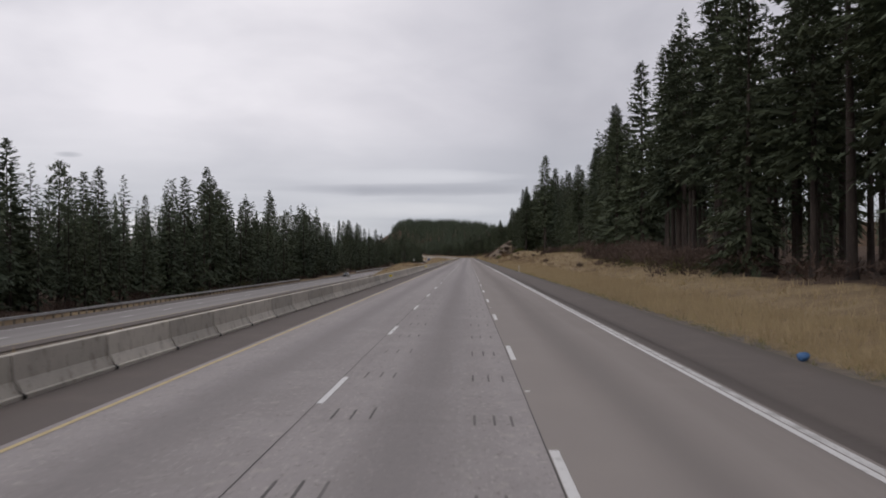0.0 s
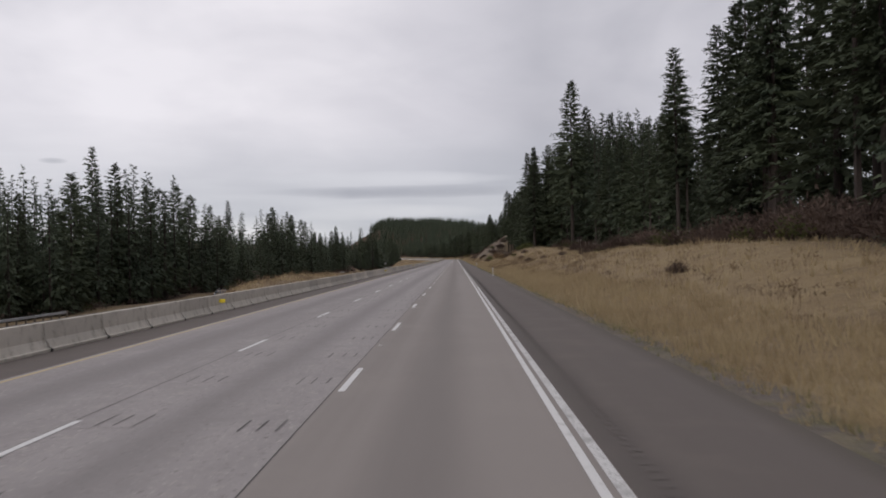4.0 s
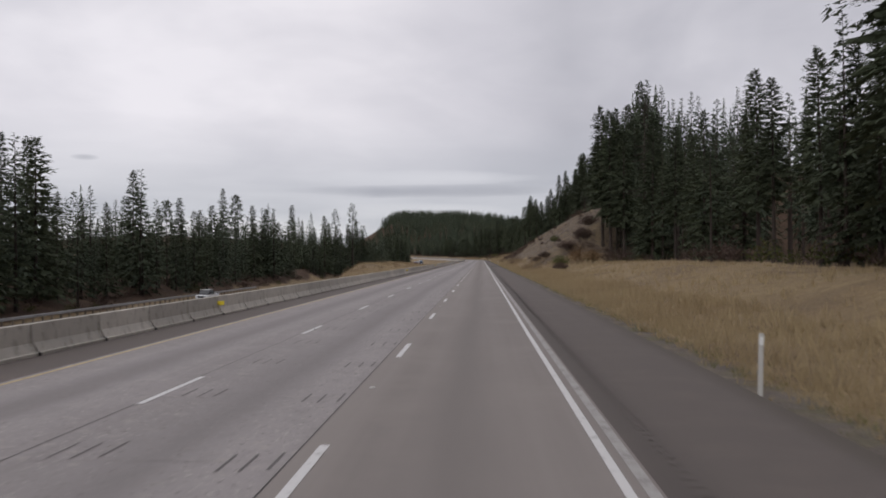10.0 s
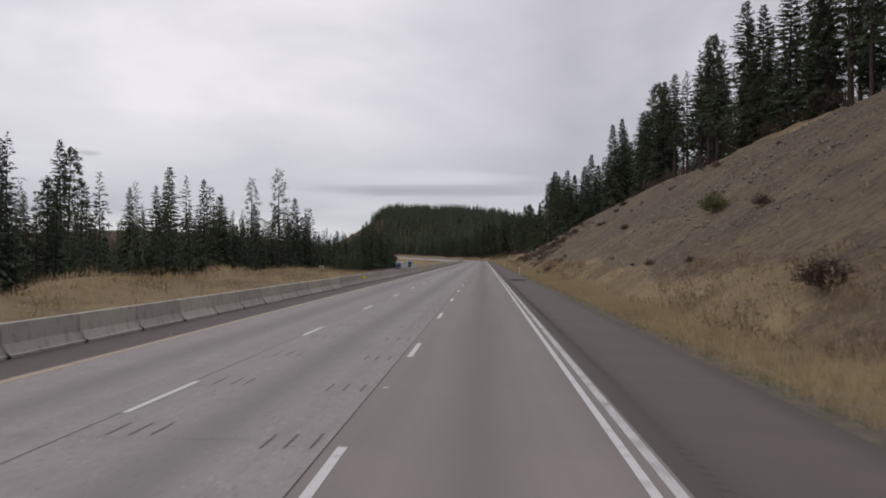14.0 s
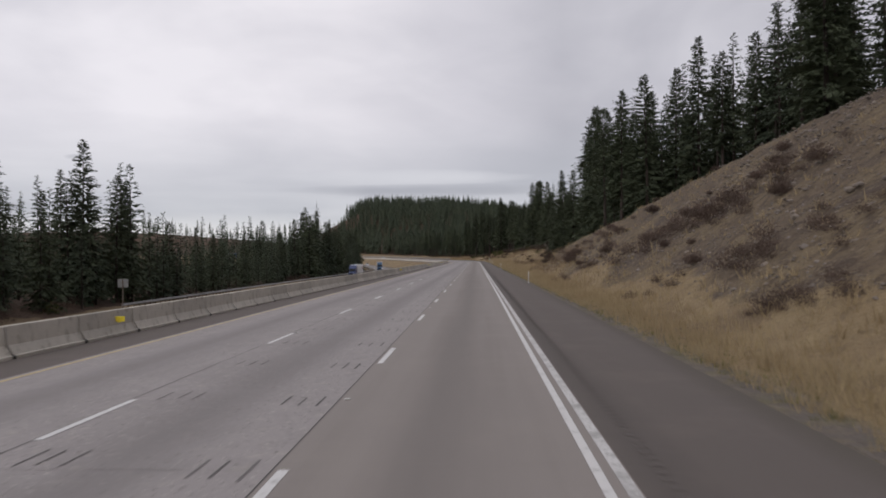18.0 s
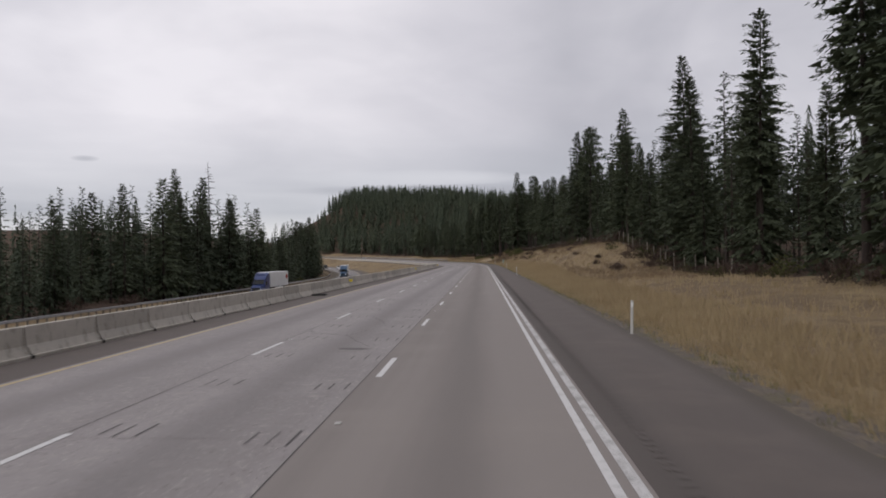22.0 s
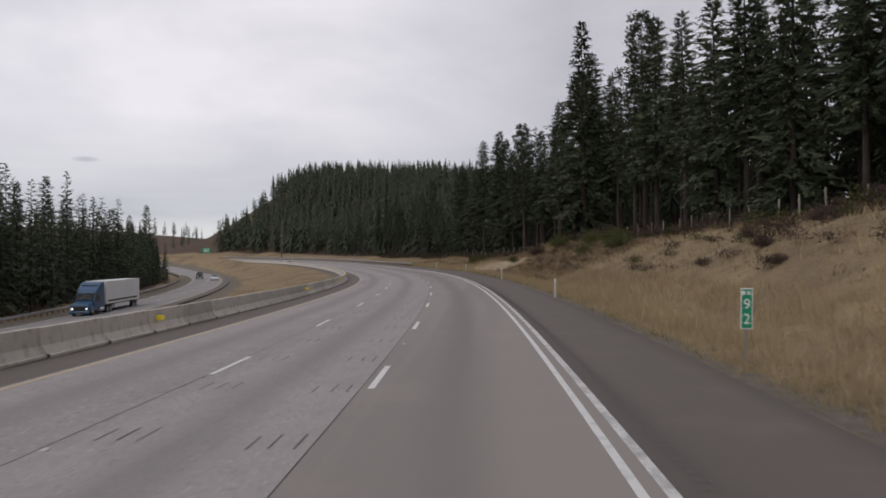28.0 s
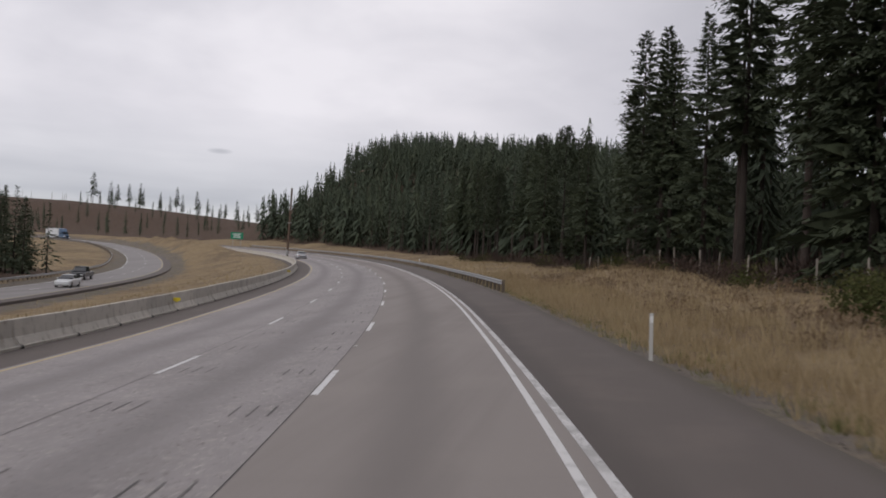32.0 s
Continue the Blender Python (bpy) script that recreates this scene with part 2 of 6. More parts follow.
M_ASPHALT = material("shoulder_asphalt", (0.128, 0.110, 0.100), 0.9,
                     [(0.4, ALONG, (0.112, 0.094, 0.086), 0.45, 0.65, 0.6), (0.6, ONE, (0.160, 0.133, 0.119), 0.5, 0.75, 0.6),
                      (14.0, ONE, (0.140, 0.128, 0.121), 0.62, 0.78, 0.5)], [(50, 0.4, 0.008)],
                     bands=((4.25, 0.65, (0.092, 0.079, 0.073), 0.7), (6.95, 0.6, (0.095, 0.082, 0.068), 0.8)))
M_WB = material("far_concrete_lane", (0.256, 0.240, 0.232), 0.85,
                [(0.4, ALONG, (0.195, 0.180, 0.174), 0.45, 0.65, 0.7), (5.0, ONE, (0.287, 0.270, 0.257), 0.55, 0.75, 0.5)], [(30, 0.2, 0.01)])
M_WHITE = material("white_road_paint", (0.62, 0.61, 0.6), 0.7,
                   [(3.0, ONE, (0.34, 0.33, 0.32), 0.55, 0.72, 0.8), (25.0, ONE, (0.3, 0.29, 0.28), 0.6, 0.7, 0.5)])
M_WORN = material("worn_white_paint", (0.58, 0.57, 0.56), 0.8,
                  [(1.5, ONE, (0.32, 0.31, 0.3), 0.48, 0.64, 0.8), (18.0, ONE, (0.24, 0.23, 0.22), 0.5, 0.65, 0.7)])
M_FADED = material("faded_white_paint", (0.36, 0.345, 0.33), 0.85,
                   [(1.8, ONE, (0.25, 0.235, 0.222), 0.45, 0.62, 0.85), (14.0, ONE, (0.43, 0.42, 0.41), 0.5, 0.62, 0.7)])
M_YELLOW = material("yellow_road_paint", (0.50, 0.40, 0.22), 0.75, [(2.5, ONE, (0.33, 0.25, 0.14), 0.5, 0.7, 0.7)])
M_JOINT = material("sealed_joint", (0.075, 0.07, 0.067), 0.8, [(3.0, ONE, (0.1, 0.095, 0.09), 0.5, 0.7, 0.6)])
M_SLOT = material("dowel_slot_patch", (0.128, 0.118, 0.114), 0.85, [(4.0, ONE, (0.17, 0.16, 0.157), 0.5, 0.7, 0.6)], per_island=0.3)
M_SEAM = material("narrow_slab_joint", (0.19, 0.174, 0.166), 0.85, [(0.7, ONE, (0.25, 0.23, 0.22), 0.42, 0.55, 0.95)])
M_RUMBLE = material("rumble_groove", (0.114, 0.1, 0.092), 0.95, [(6.0, ONE, (0.125, 0.106, 0.097), 0.45, 0.65, 0.8)])
M_BARRIER = material("barrier_concrete", (0.512, 0.475, 0.416), 0.88,
                     [(1.1, (1, 1, 0.35), (0.338, 0.310, 0.271), 0.48, 0.68, 0.7), (0.5, ONE, (0.574, 0.530, 0.469), 0.5, 0.7, 0.6),
                      (9.0, ONE, (0.379, 0.350, 0.305), 0.58, 0.75, 0.6), (3.5, (1, 1, 0.6), (0.27, 0.24, 0.195), 0.56, 0.68, 0.75), (16.0, ONE, (0.2, 0.18, 0.155), 0.62, 0.7, 0.7)], [(25, 0.35, 0.01)], per_object=0.16)
# near-black colour in place of shade in the barrier's joints and notches
M_GAPSHADE = material("gap_shade", (0.03, 0.028, 0.026), 0.95)
M_LAND = land_material("dry_grass_and_soil", (0.257, 0.190, 0.110),
                       [(0.09, ONE, (0.156, 0.111, 0.074), 0.47, 0.58, 0.8), (0.4, ONE, (0.311, 0.238, 0.137), 0.5, 0.62, 0.7),
                        (1.6, ONE, (0.161, 0.116, 0.074), 0.52, 0.66, 0.65), (6.0, ONE, (0.129, 0.096, 0.063), 0.54, 0.68, 0.5), (14.0, ONE, (0.365, 0.286, 0.168), 0.52, 0.68, 0.6)],
                       [("floor", (0.081, 0.053, 0.038), [(0.3, ONE, (0.118, 0.080, 0.053), 0.45, 0.65, 0.8), (3.0, ONE, (0.043, 0.032, 0.023), 0.5, 0.7, 0.7)]),
                        ("scree", (0.135, 0.102, 0.072), [(0.12, ONE, (0.198, 0.151, 0.092), 0.46, 0.6, 0.85), (0.25, ONE, (0.090, 0.071, 0.060), 0.52, 0.64, 0.8), (1.3, ONE, (0.072, 0.054, 0.042), 0.5, 0.62, 0.7),
                                                         (3.5, ONE, (0.225, 0.178, 0.123), 0.54, 0.66, 0.7), (9.0, ONE, (0.054, 0.040, 0.034), 0.54, 0.66, 0.7)]),
                        ("cleared", (0.193, 0.143, 0.110), [(0.02, ONE, (0.139, 0.105, 0.079), 0.42, 0.6, 0.9), (0.1, ONE, (0.290, 0.232, 0.173), 0.5, 0.7, 0.8)]),
                        ("sand", (0.418, 0.339, 0.231), [(0.8, ONE, (0.268, 0.201, 0.131), 0.48, 0.62, 0.85), (2.2, (1, 0.6, 1), (0.182, 0.132, 0.089), 0.55, 0.63, 0.8), (6.0, ONE, (0.450, 0.370, 0.263), 0.55, 0.7, 0.6)]),
                        ("gravel", (0.161, 0.138, 0.121), [(2.0, ONE, (0.225, 0.185, 0.137), 0.45, 0.65, 0.8), (0.7, ONE, (0.135, 0.127, 0.063), 0.48, 0.66, 0.7), (14.0, ONE, (0.097, 0.085, 0.074), 0.5, 0.7, 0.7)])],
                       [(1.0, 0.8, 0.4), (6.0, 0.9, 0.16), (15.0, 0.7, 0.06)])
M_BARK = material("conifer_bark", (0.05, 0.039, 0.034), 0.95, [(1.2, (1, 1, 0.25), (0.034, 0.026, 0.022), 0.42, 0.6, 0.9), (6.0, (1, 1, 0.2), (0.09, 0.068, 0.056), 0.55, 0.72, 0.7)],
                  [(9.0, 0.8, 0.05)], per_object=0.3)
M_NEEDLE = material("conifer_needles", (0.066, 0.079, 0.049), 0.75, [(0.35, ONE, (0.075, 0.088, 0.049), 0.45, 0.68, 0.8), (1.6, ONE, (0.042, 0.053, 0.035), 0.5, 0.7, 0.6)],
                    per_object=0.25, per_island=0.22, translucent=0.15, spec=0.15)
M_FARNEEDLE = material("far_conifer_needles", (0.069, 0.085, 0.058), 0.8, [(0.06, ONE, (0.079, 0.091, 0.055), 0.45, 0.65, 0.8), (0.15, ONE, (0.039, 0.051, 0.037), 0.5, 0.7, 0.6)],
                       per_island=0.25, translucent=0.1, spec=0.1)
M_STRAW = material("dry_grass_blades", (0.381, 0.300, 0.183), 0.9, [(0.15, ONE, (0.309, 0.233, 0.140), 0.45, 0.65, 0.8), (1.0, ONE, (0.414, 0.334, 0.194), 0.5, 0.7, 0.6)], per_island=0.14, translucent=0.25, spec=0.1)
M_WEED = material("green_weed_blades", (0.13, 0.14, 0.05), 0.9, [(0.6, ONE, (0.2, 0.18, 0.075), 0.45, 0.65, 0.8)], per_island=0.35, translucent=0.25, spec=0.1)
M_TWIG = material("bare_russet_twigs", (0.105, 0.075, 0.062), 0.95, [(0.7, ONE, (0.065, 0.046, 0.04), 0.45, 0.65, 0.8)], per_object=0.3, per_island=0.3, spec=0.1)
M_SHRUB = material("green_shrub_leaves", (0.075, 0.085, 0.032), 0.85, [(0.7, ONE, (0.115, 0.10, 0.045), 0.45, 0.65, 0.8)], per_object=0.25, per_island=0.3, translucent=0.2, spec=0.1)
M_RUST = material("orange_shrub_leaves", (0.175, 0.11, 0.06), 0.85, [(0.7, ONE, (0.15, 0.095, 0.06), 0.45, 0.65, 0.8)], per_island=0.3, translucent=0.2, spec=0.1)
M_STALK = material("dead_weed_stalks", (0.225, 0.163, 0.105), 0.95, [(0.25, ONE, (0.15, 0.106, 0.074), 0.42, 0.62, 0.85), (1.5, ONE, (0.27, 0.205, 0.13), 0.52, 0.7, 0.6)], per_island=0.25, spec=0.1)
M_STEEL = material("galvanised_steel", (0.36, 0.36, 0.36), 0.5, [(1.5, ONE, (0.24, 0.235, 0.23), 0.45, 0.7, 0.7)], metal=0.7)
M_TIMBER = material("weathered_timber", (0.21, 0.175, 0.14), 0.9, [(2.0, (1, 1, 0.2), (0.12, 0.1, 0.08), 0.45, 0.65, 0.8)], [(20, 0.5, 0.01)], per_object=0.25)
M_PALEPOST = material("bleached_timber", (0.27, 0.24, 0.205), 0.9, [(2.0, (1, 1, 0.2), (0.16, 0.14, 0.12), 0.45, 0.65, 0.8)], [(20, 0.5, 0.01)], per_object=0.3)
M_POLE = material("creosoted_pole", (0.12, 0.082, 0.06), 0.9, [(2.0, (1, 1, 0.15), (0.1, 0.08, 0.065), 0.45, 0.65, 0.7)], [(14, 0.5, 0.01)])
M_POST = material("white_plastic_post", (0.52, 0.51, 0.49), 0.55, [(4.0, ONE, (0.5, 0.49, 0.47), 0.5, 0.7, 0.6)])
M_REFLECT = material("yellow_reflector", (0.78, 0.62, 0.05), 0.4, [(8.0, ONE, (0.6, 0.47, 0.06), 0.5, 0.7, 0.5)])
M_GREEN = material("green_sign_sheet", (0.015, 0.25, 0.13), 0.45, [(5.0, ONE, (0.02, 0.21, 0.115), 0.45, 0.65, 0.6)])
M_SIGNWHITE = material("white_sign_sheet", (0.78, 0.79, 0.78), 0.45, [(5.0, ONE, (0.68, 0.69, 0.68), 0.5, 0.7, 0.5)])
M_RUBBER = material("black_rubber", (0.022, 0.021, 0.021), 0.8, [(6.0, ONE, (0.04, 0.038, 0.036), 0.5, 0.7, 0.6)])
M_SOOT = material("burnt_asphalt", (0.036, 0.034, 0.033), 0.95, [(1.2, ONE, (0.085, 0.077, 0.072), 0.46, 0.62, 0.85), (7.0, ONE, (0.025, 0.024, 0.023), 0.5, 0.66, 0.7)])
M_CARWHITE = material("silver_white_paint", (0.62, 0.63, 0.64), 0.25, [(1.0, ONE, (0.56, 0.57, 0.58), 0.45, 0.7, 0.6)], spec=0.5)
M_CARDARK = material("charcoal_car_paint", (0.03, 0.031, 0.034), 0.25, [(1.0, ONE, (0.04, 0.04, 0.042), 0.45, 0.7, 0.6)], spec=0.5)
M_CARBLUE = material("blue_truck_paint", (0.022, 0.075, 0.158), 0.3, [(1.0, ONE, (0.025, 0.08, 0.17), 0.45, 0.7, 0.6)], spec=0.5)
M_DEEPBLUE = material("deep_blue_truck_paint", (0.016, 0.035, 0.135), 0.3, [(1.0, ONE, (0.02, 0.045, 0.16), 0.45, 0.7, 0.6)], spec=0.5)
M_TRAILER = material("white_trailer_skin", (0.66, 0.67, 0.68), 0.45, [(0.6, ONE, (0.56, 0.565, 0.57), 0.45, 0.7, 0.7)])
M_GLASS = material("dark_car_glass", (0.02, 0.023, 0.026), 0.08, [(2.0, ONE, (0.03, 0.033, 0.036), 0.45, 0.7, 0.6)], spec=0.8)
M_CHROME = material("bright_metal", (0.55, 0.55, 0.56), 0.25, [(4.0, ONE, (0.45, 0.45, 0.46), 0.45, 0.7, 0.6)], metal=1.0)
M_TAIL = material("red_lamp_lens", (0.42, 0.02, 0.02), 0.25, [(6.0, ONE, (0.33, 0.02, 0.02), 0.45, 0.7, 0.6)], spec=0.5)
M_LAMP = material("clear_lamp_lens", (0.75, 0.76, 0.76), 0.2, [(6.0, ONE, (0.65, 0.66, 0.66), 0.45, 0.7, 0.6)], spec=0.5)
M_BEAM = material("lit_headlamp", (0.8, 0.8, 0.78), 0.2, spec=0.5)
M_BEAM.node_tree.nodes["Principled BSDF"].inputs["Emission Color"].default_value = (1.0, 0.96, 0.88, 1)
M_BEAM.node_tree.nodes["Principled BSDF"].inputs["Emission Strength"].default_value = 1.5
M_BLUEBAG = material("blue_plastic", (0.05, 0.12, 0.26), 0.5, [(5.0, ONE, (0.09, 0.17, 0.32), 0.45, 0.7, 0.7)])
M_ROCK = material("broken_rock", (0.19, 0.162, 0.142), 0.95, [(1.5, ONE, (0.25, 0.21, 0.17), 0.45, 0.65, 0.8)], [(6, 0.6, 0.05)], per_island=0.35)
M_CLOD = material("dark_gravel", (0.085, 0.073, 0.064), 0.95, [(2.0, ONE, (0.15, 0.125, 0.1), 0.45, 0.65, 0.8)], per_island=0.4)

# ---------------------------------------------------------------- plan of the road
# s runs along the joint between the middle and the right lane, o to the right of it.
S_CURVE, L_SPIRAL, R_CURVE = 838.0, 90.0, 600.0


# the bend is not quite regular: small additions to its curvature, in thousandths, summed up along the way
EXTRA_S = np.arange(800.0, 1260.0, 0.5)
_k = np.interp(EXTRA_S, [840, 880, 920, 960, 1000, 1040, 1080, 1130, 1200], [0.152, 0.153, 0.021, 0.114, 0.001, -0.059, -0.038, -0.026, -0.021], left=0, right=0) * 1e-3
EXTRA_H = np.concatenate([[0], np.cumsum((_k[1:] + _k[:-1]) * 0.25)])


def heading(s):
    u = np.clip(np.asarray(s, float) - S_CURVE, 0, None)
    tight = np.clip(np.asarray(s, float) - 1085, 0, None) * (1 / 420 - 1 / R_CURVE)
    return np.where(u < L_SPIRAL, u * u / (2 * R_CURVE * L_SPIRAL), L_SPIRAL / (2 * R_CURVE) + (u - L_SPIRAL) / R_CURVE) + tight + np.interp(s, EXTRA_S, EXTRA_H)


ROAD_S = np.arange(-160.0, 1540.0, 0.5)
_h = heading(ROAD_S)
_m = (_h[1:] + _h[:-1]) / 2
ROAD_X = np.concatenate([[0], np.cumsum(-np.sin(_m) * 0.5)])
ROAD_Y = np.concatenate([[0], np.cumsum(np.cos(_m) * 0.5)]) - 160.0


def plan(s, o):
    """World x, y of the road coordinates s, o."""
    a = heading(s)
    return np.interp(s, ROAD_S, ROAD_X) + o * np.cos(a), np.interp(s, ROAD_S, ROAD_Y) + o * np.sin(a)


def road_coords(x, y):
    """The road coordinates of world points."""
    x, y = np.atleast_1d(np.asarray(x, float)), np.atleast_1d(np.asarray(y, float))
    s, o = y.copy(), x.copy()
    far = np.nonzero(y > S_CURVE - 30)[0]
    pick = np.arange(int((S_CURVE - 40 + 160) * 2), len(ROAD_S), 4)
    for i in range(0, len(far), 4000):
        j = far[i:i + 4000]
        d2 = (x[j][:, None] - ROAD_X[pick]) ** 2 + (y[j][:, None] - ROAD_Y[pick]) ** 2
        k = pick[np.argmin(d2, 1)]
        a = heading(ROAD_S[k])
        dx, dy = x[j] - ROAD_X[k], y[j] - ROAD_Y[k]
        s[j], o[j] = ROAD_S[k] + (-dx * np.sin(a) + dy * np.cos(a)), dx * np.cos(a) + dy * np.sin(a)
    return s, o


def road_z(s):
    return np.interp(s, [1007.1, 1065.6, 1329.8, 1530], [0, 0.45, 3.9, 5.5])


def bank(s):
    return 0.06 * np.interp(s, [857.7, 969.7], [0, 1])


def deck(s, o):
    """Height of the carriageway's surface."""
    return road_z(s) + bank(s) * np.clip(o, -12, 9)


WB_O = lambda s: np.interp(s, [959, 1159.1, 1279.6], [-39.0, -36.0, -33.5])
WB_Z = lambda s: np.interp(s, [0, 600, 948.2, 1159.1, 1279.6, 1430], [-3.9, -4.4, -4.2, -2.2, 2.2, 4.8])


def step(a, b, v):
    t = np.clip((v - a) / (b - a), 0, 1)
    return t * t * (3 - 2 * t)


def wobble(x, y, scale, seed):
    """Cheap smooth noise from a few waves, about -1 to 1."""
    r = np.random.RandomState(seed)
    out = np.zeros_like(x)
    for k in range(5):
        a, ph, f = r.uniform(0, 6.28), r.uniform(0, 6.28), r.uniform(0.5, 1.9)
        out += np.sin((x * math.cos(a) + y * math.sin(a)) * f * 6.283 / scale + ph)
    return out / 3.0


def cut_height(s):
    return np.interp(s, [439, 459, 560, 600, 645, 667, 692], [0, 18.3, 17.6, 16.2, 10.4, 7.2, 0])


def ground(x, y):
    """Height of the land."""
    x, y = np.atleast_1d(np.asarray(x, float)), np.atleast_1d(np.asarray(y, float))
    s, o = road_coords(x, y)
    z = deck(s, o) - 0.12
    # right: verge, bank, meadow, the big cut
    d = o - 6.9
    rise = np.interp(s, [0, 60, 130, 184, 240, 262, 285, 300, 313, 430, 700, 764, 775, 790, 800, 872.8, 959, 996.5, 1086.9], [0.7, 0.9, 1.8, 3.2, 2.8, 2.9, 3.5, 3.5, 1.7, 1.7, 0.7, 0.8, 1.6, 3.7, 4.2, 4.3, 3.6, 1.6, 0.8])
    right = -0.28 * np.exp(-((d - 2.0) / 1.3) ** 2) + rise * step(1.8, 14.0, d) + 0.02 * np.clip(d - 14, 0, 60)
    right += 1.7 * np.exp(-((s - 299) / 6.5) ** 2 - ((o - 16.0) / 4.0) ** 2)
    top = cut_height(s)
    cut = 0.70 * np.clip(o - 10.3, 0, None)
    soft = top - np.log1p(np.exp(np.clip((top - cut) * 0.8, -40, 40))) / 0.8
    soft = np.clip(soft, 0, None)
    right = np.maximum(right, np.where(top > 0.05, soft, 0)) + 0.03 * np.clip(o - 40, 0, 80) * (top > 0.05)
    right += step(1.0, 6.0, d) * (0.16 * wobble(x, y, 9.0, 3) + 0.35 * wobble(x, y, 31.0, 4) * step(4, 14, d)) + step(0, 4, right - 3) * 0.25 * wobble(x, y, 5.0, 8)
    # left: median falling to the other carriageway, forest floor beyond
    e = -9.75 - o
    wo, wz = WB_O(s), WB_Z(s)
    fall = step(1.5, 20.0, e)
    left = (wz - 0.12 - z) * fall
    mound = np.interp(s, [196, 208, 246, 270, 425, 450, 520, 560, 1124, 1169.2, 1259.5, 1319.8], [0, 1.8, 1.7, 0, 0, 3.0, 2.8, 0, 0, 2.6, 3.4, 2.0])
    left += mound * np.exp(-((o + 20.5) / 5.5) ** 2) * (1 + 0.25 * wobble(x, y, 17.0, 5))
    out = wo - 8.5 - o
    left += step(0, 8, out) * (-0.4 + 0.9 * wobble(x, y, 40.0, 6)) + step(30, 120, out) * 1.5 * wobble(x, y, 130.0, 7)
    bankl = np.interp(s, [330, 380, 470, 640, 690], [0, 1.8, 3.0, 2.6, 0])
    left += bankl * step(1.5, 9.0, out)
    left += 0.12 * wobble(x, y, 6.0, 9) * step(2, 6, e) * (1 - step(14, 18, e) * (1 - step(0.5, 3, out)))
    # keep the shoulder of the other carriageway flat
    z = z + np.where(d > 0, right, 0) + np.where(e > 0, left, 0)
    # the wooded hill ahead, the bare ridge beyond
    away = step(9, 95, o) * (o > 0) + step(20, 160, out) * (o < 0)
    flank = np.where(x < -100, (x + 100) / 45, np.where(x > -28, (x + 28) / 118, 0))
    z += 46.5 * np.exp(-flank ** 2 / 2 - ((y - 1406) / 110) ** 2 / 2) * away
    z += 34 * np.exp(-((x + 560) / 230) ** 2 / 2 - ((y - 1670) / 210) ** 2 / 2) * step(40, 200, np.abs(o))
    return z


def at(x, y):
    return float(ground(x, y)[0])


# ---------------------------------------------------------------- mesh helpers


def mesh_of(name, verts, faces, mats, index=None, smooth=False):
    me = bpy.data.meshes.new(name)
    verts, faces = np.asarray(verts, np.float32), np.asarray(faces, np.int32)
    n, k = faces.shape
    me.vertices.add(len(verts))
    me.vertices.foreach_set("co", verts.ravel())
    me.loops.add(n * k)
    me.loops.foreach_set("vertex_index", faces.ravel())
    me.polygons.add(n)
    me.polygons.foreach_set("loop_start", np.arange(0, n * k, k, dtype=np.int32))
    for m in mats:
        me.materials.append(m)
    if index is not None:
        me.polygons.foreach_set("material_index", np.asarray(index, np.int32))
    me.polygons.foreach_set("use_smooth", np.full(n, smooth))
    me.update(calc_edges=True)
    me.validate()
    return me


def child(ob, parent, label=""):
    ob.parent = parent
    if label:
        ob["label"] = label
    return ob


def part(name, bm, mat, parent, label=""):
    """Links a bmesh as one mesh object under a thing or a part."""
    me = bpy.data.meshes.new(name)
    bm.to_mesh(me)
    bm.free()
    me.materials.append(mat)
    ob = new(name, me)
    if parent:
        ob.parent = parent
    if label:
        ob["label"] = label
    return ob


def box(bm, lo, hi, bevel=0.0):
    m = Matrix.Translation([(a + b) / 2 for a, b in zip(lo, hi)]) @ Matrix.Diagonal([b - a for a, b in zip(lo, hi)] + [1])
    got = bmesh.ops.create_cube(bm, size=1, matrix=m)
    if bevel:
        es = list({e for v in got["verts"] for e in v.link_edges})
        bmesh.ops.bevel(bm, geom=es, offset=bevel, segments=2, affect="EDGES", profile=0.5)
    return bm


def tube(bm, a, b, r0, r1=None, n=10):
    a, b = Vector(a), Vector(b)
    m = Matrix.Translation((a + b) / 2) @ (b - a).to_track_quat("Z", "Y").to_matrix().to_4x4()
    bmesh.ops.create_cone(bm, cap_ends=True, segments=n, radius1=r0, radius2=r0 if r1 is None else r1, depth=(b - a).length, matrix=m)
    return bm


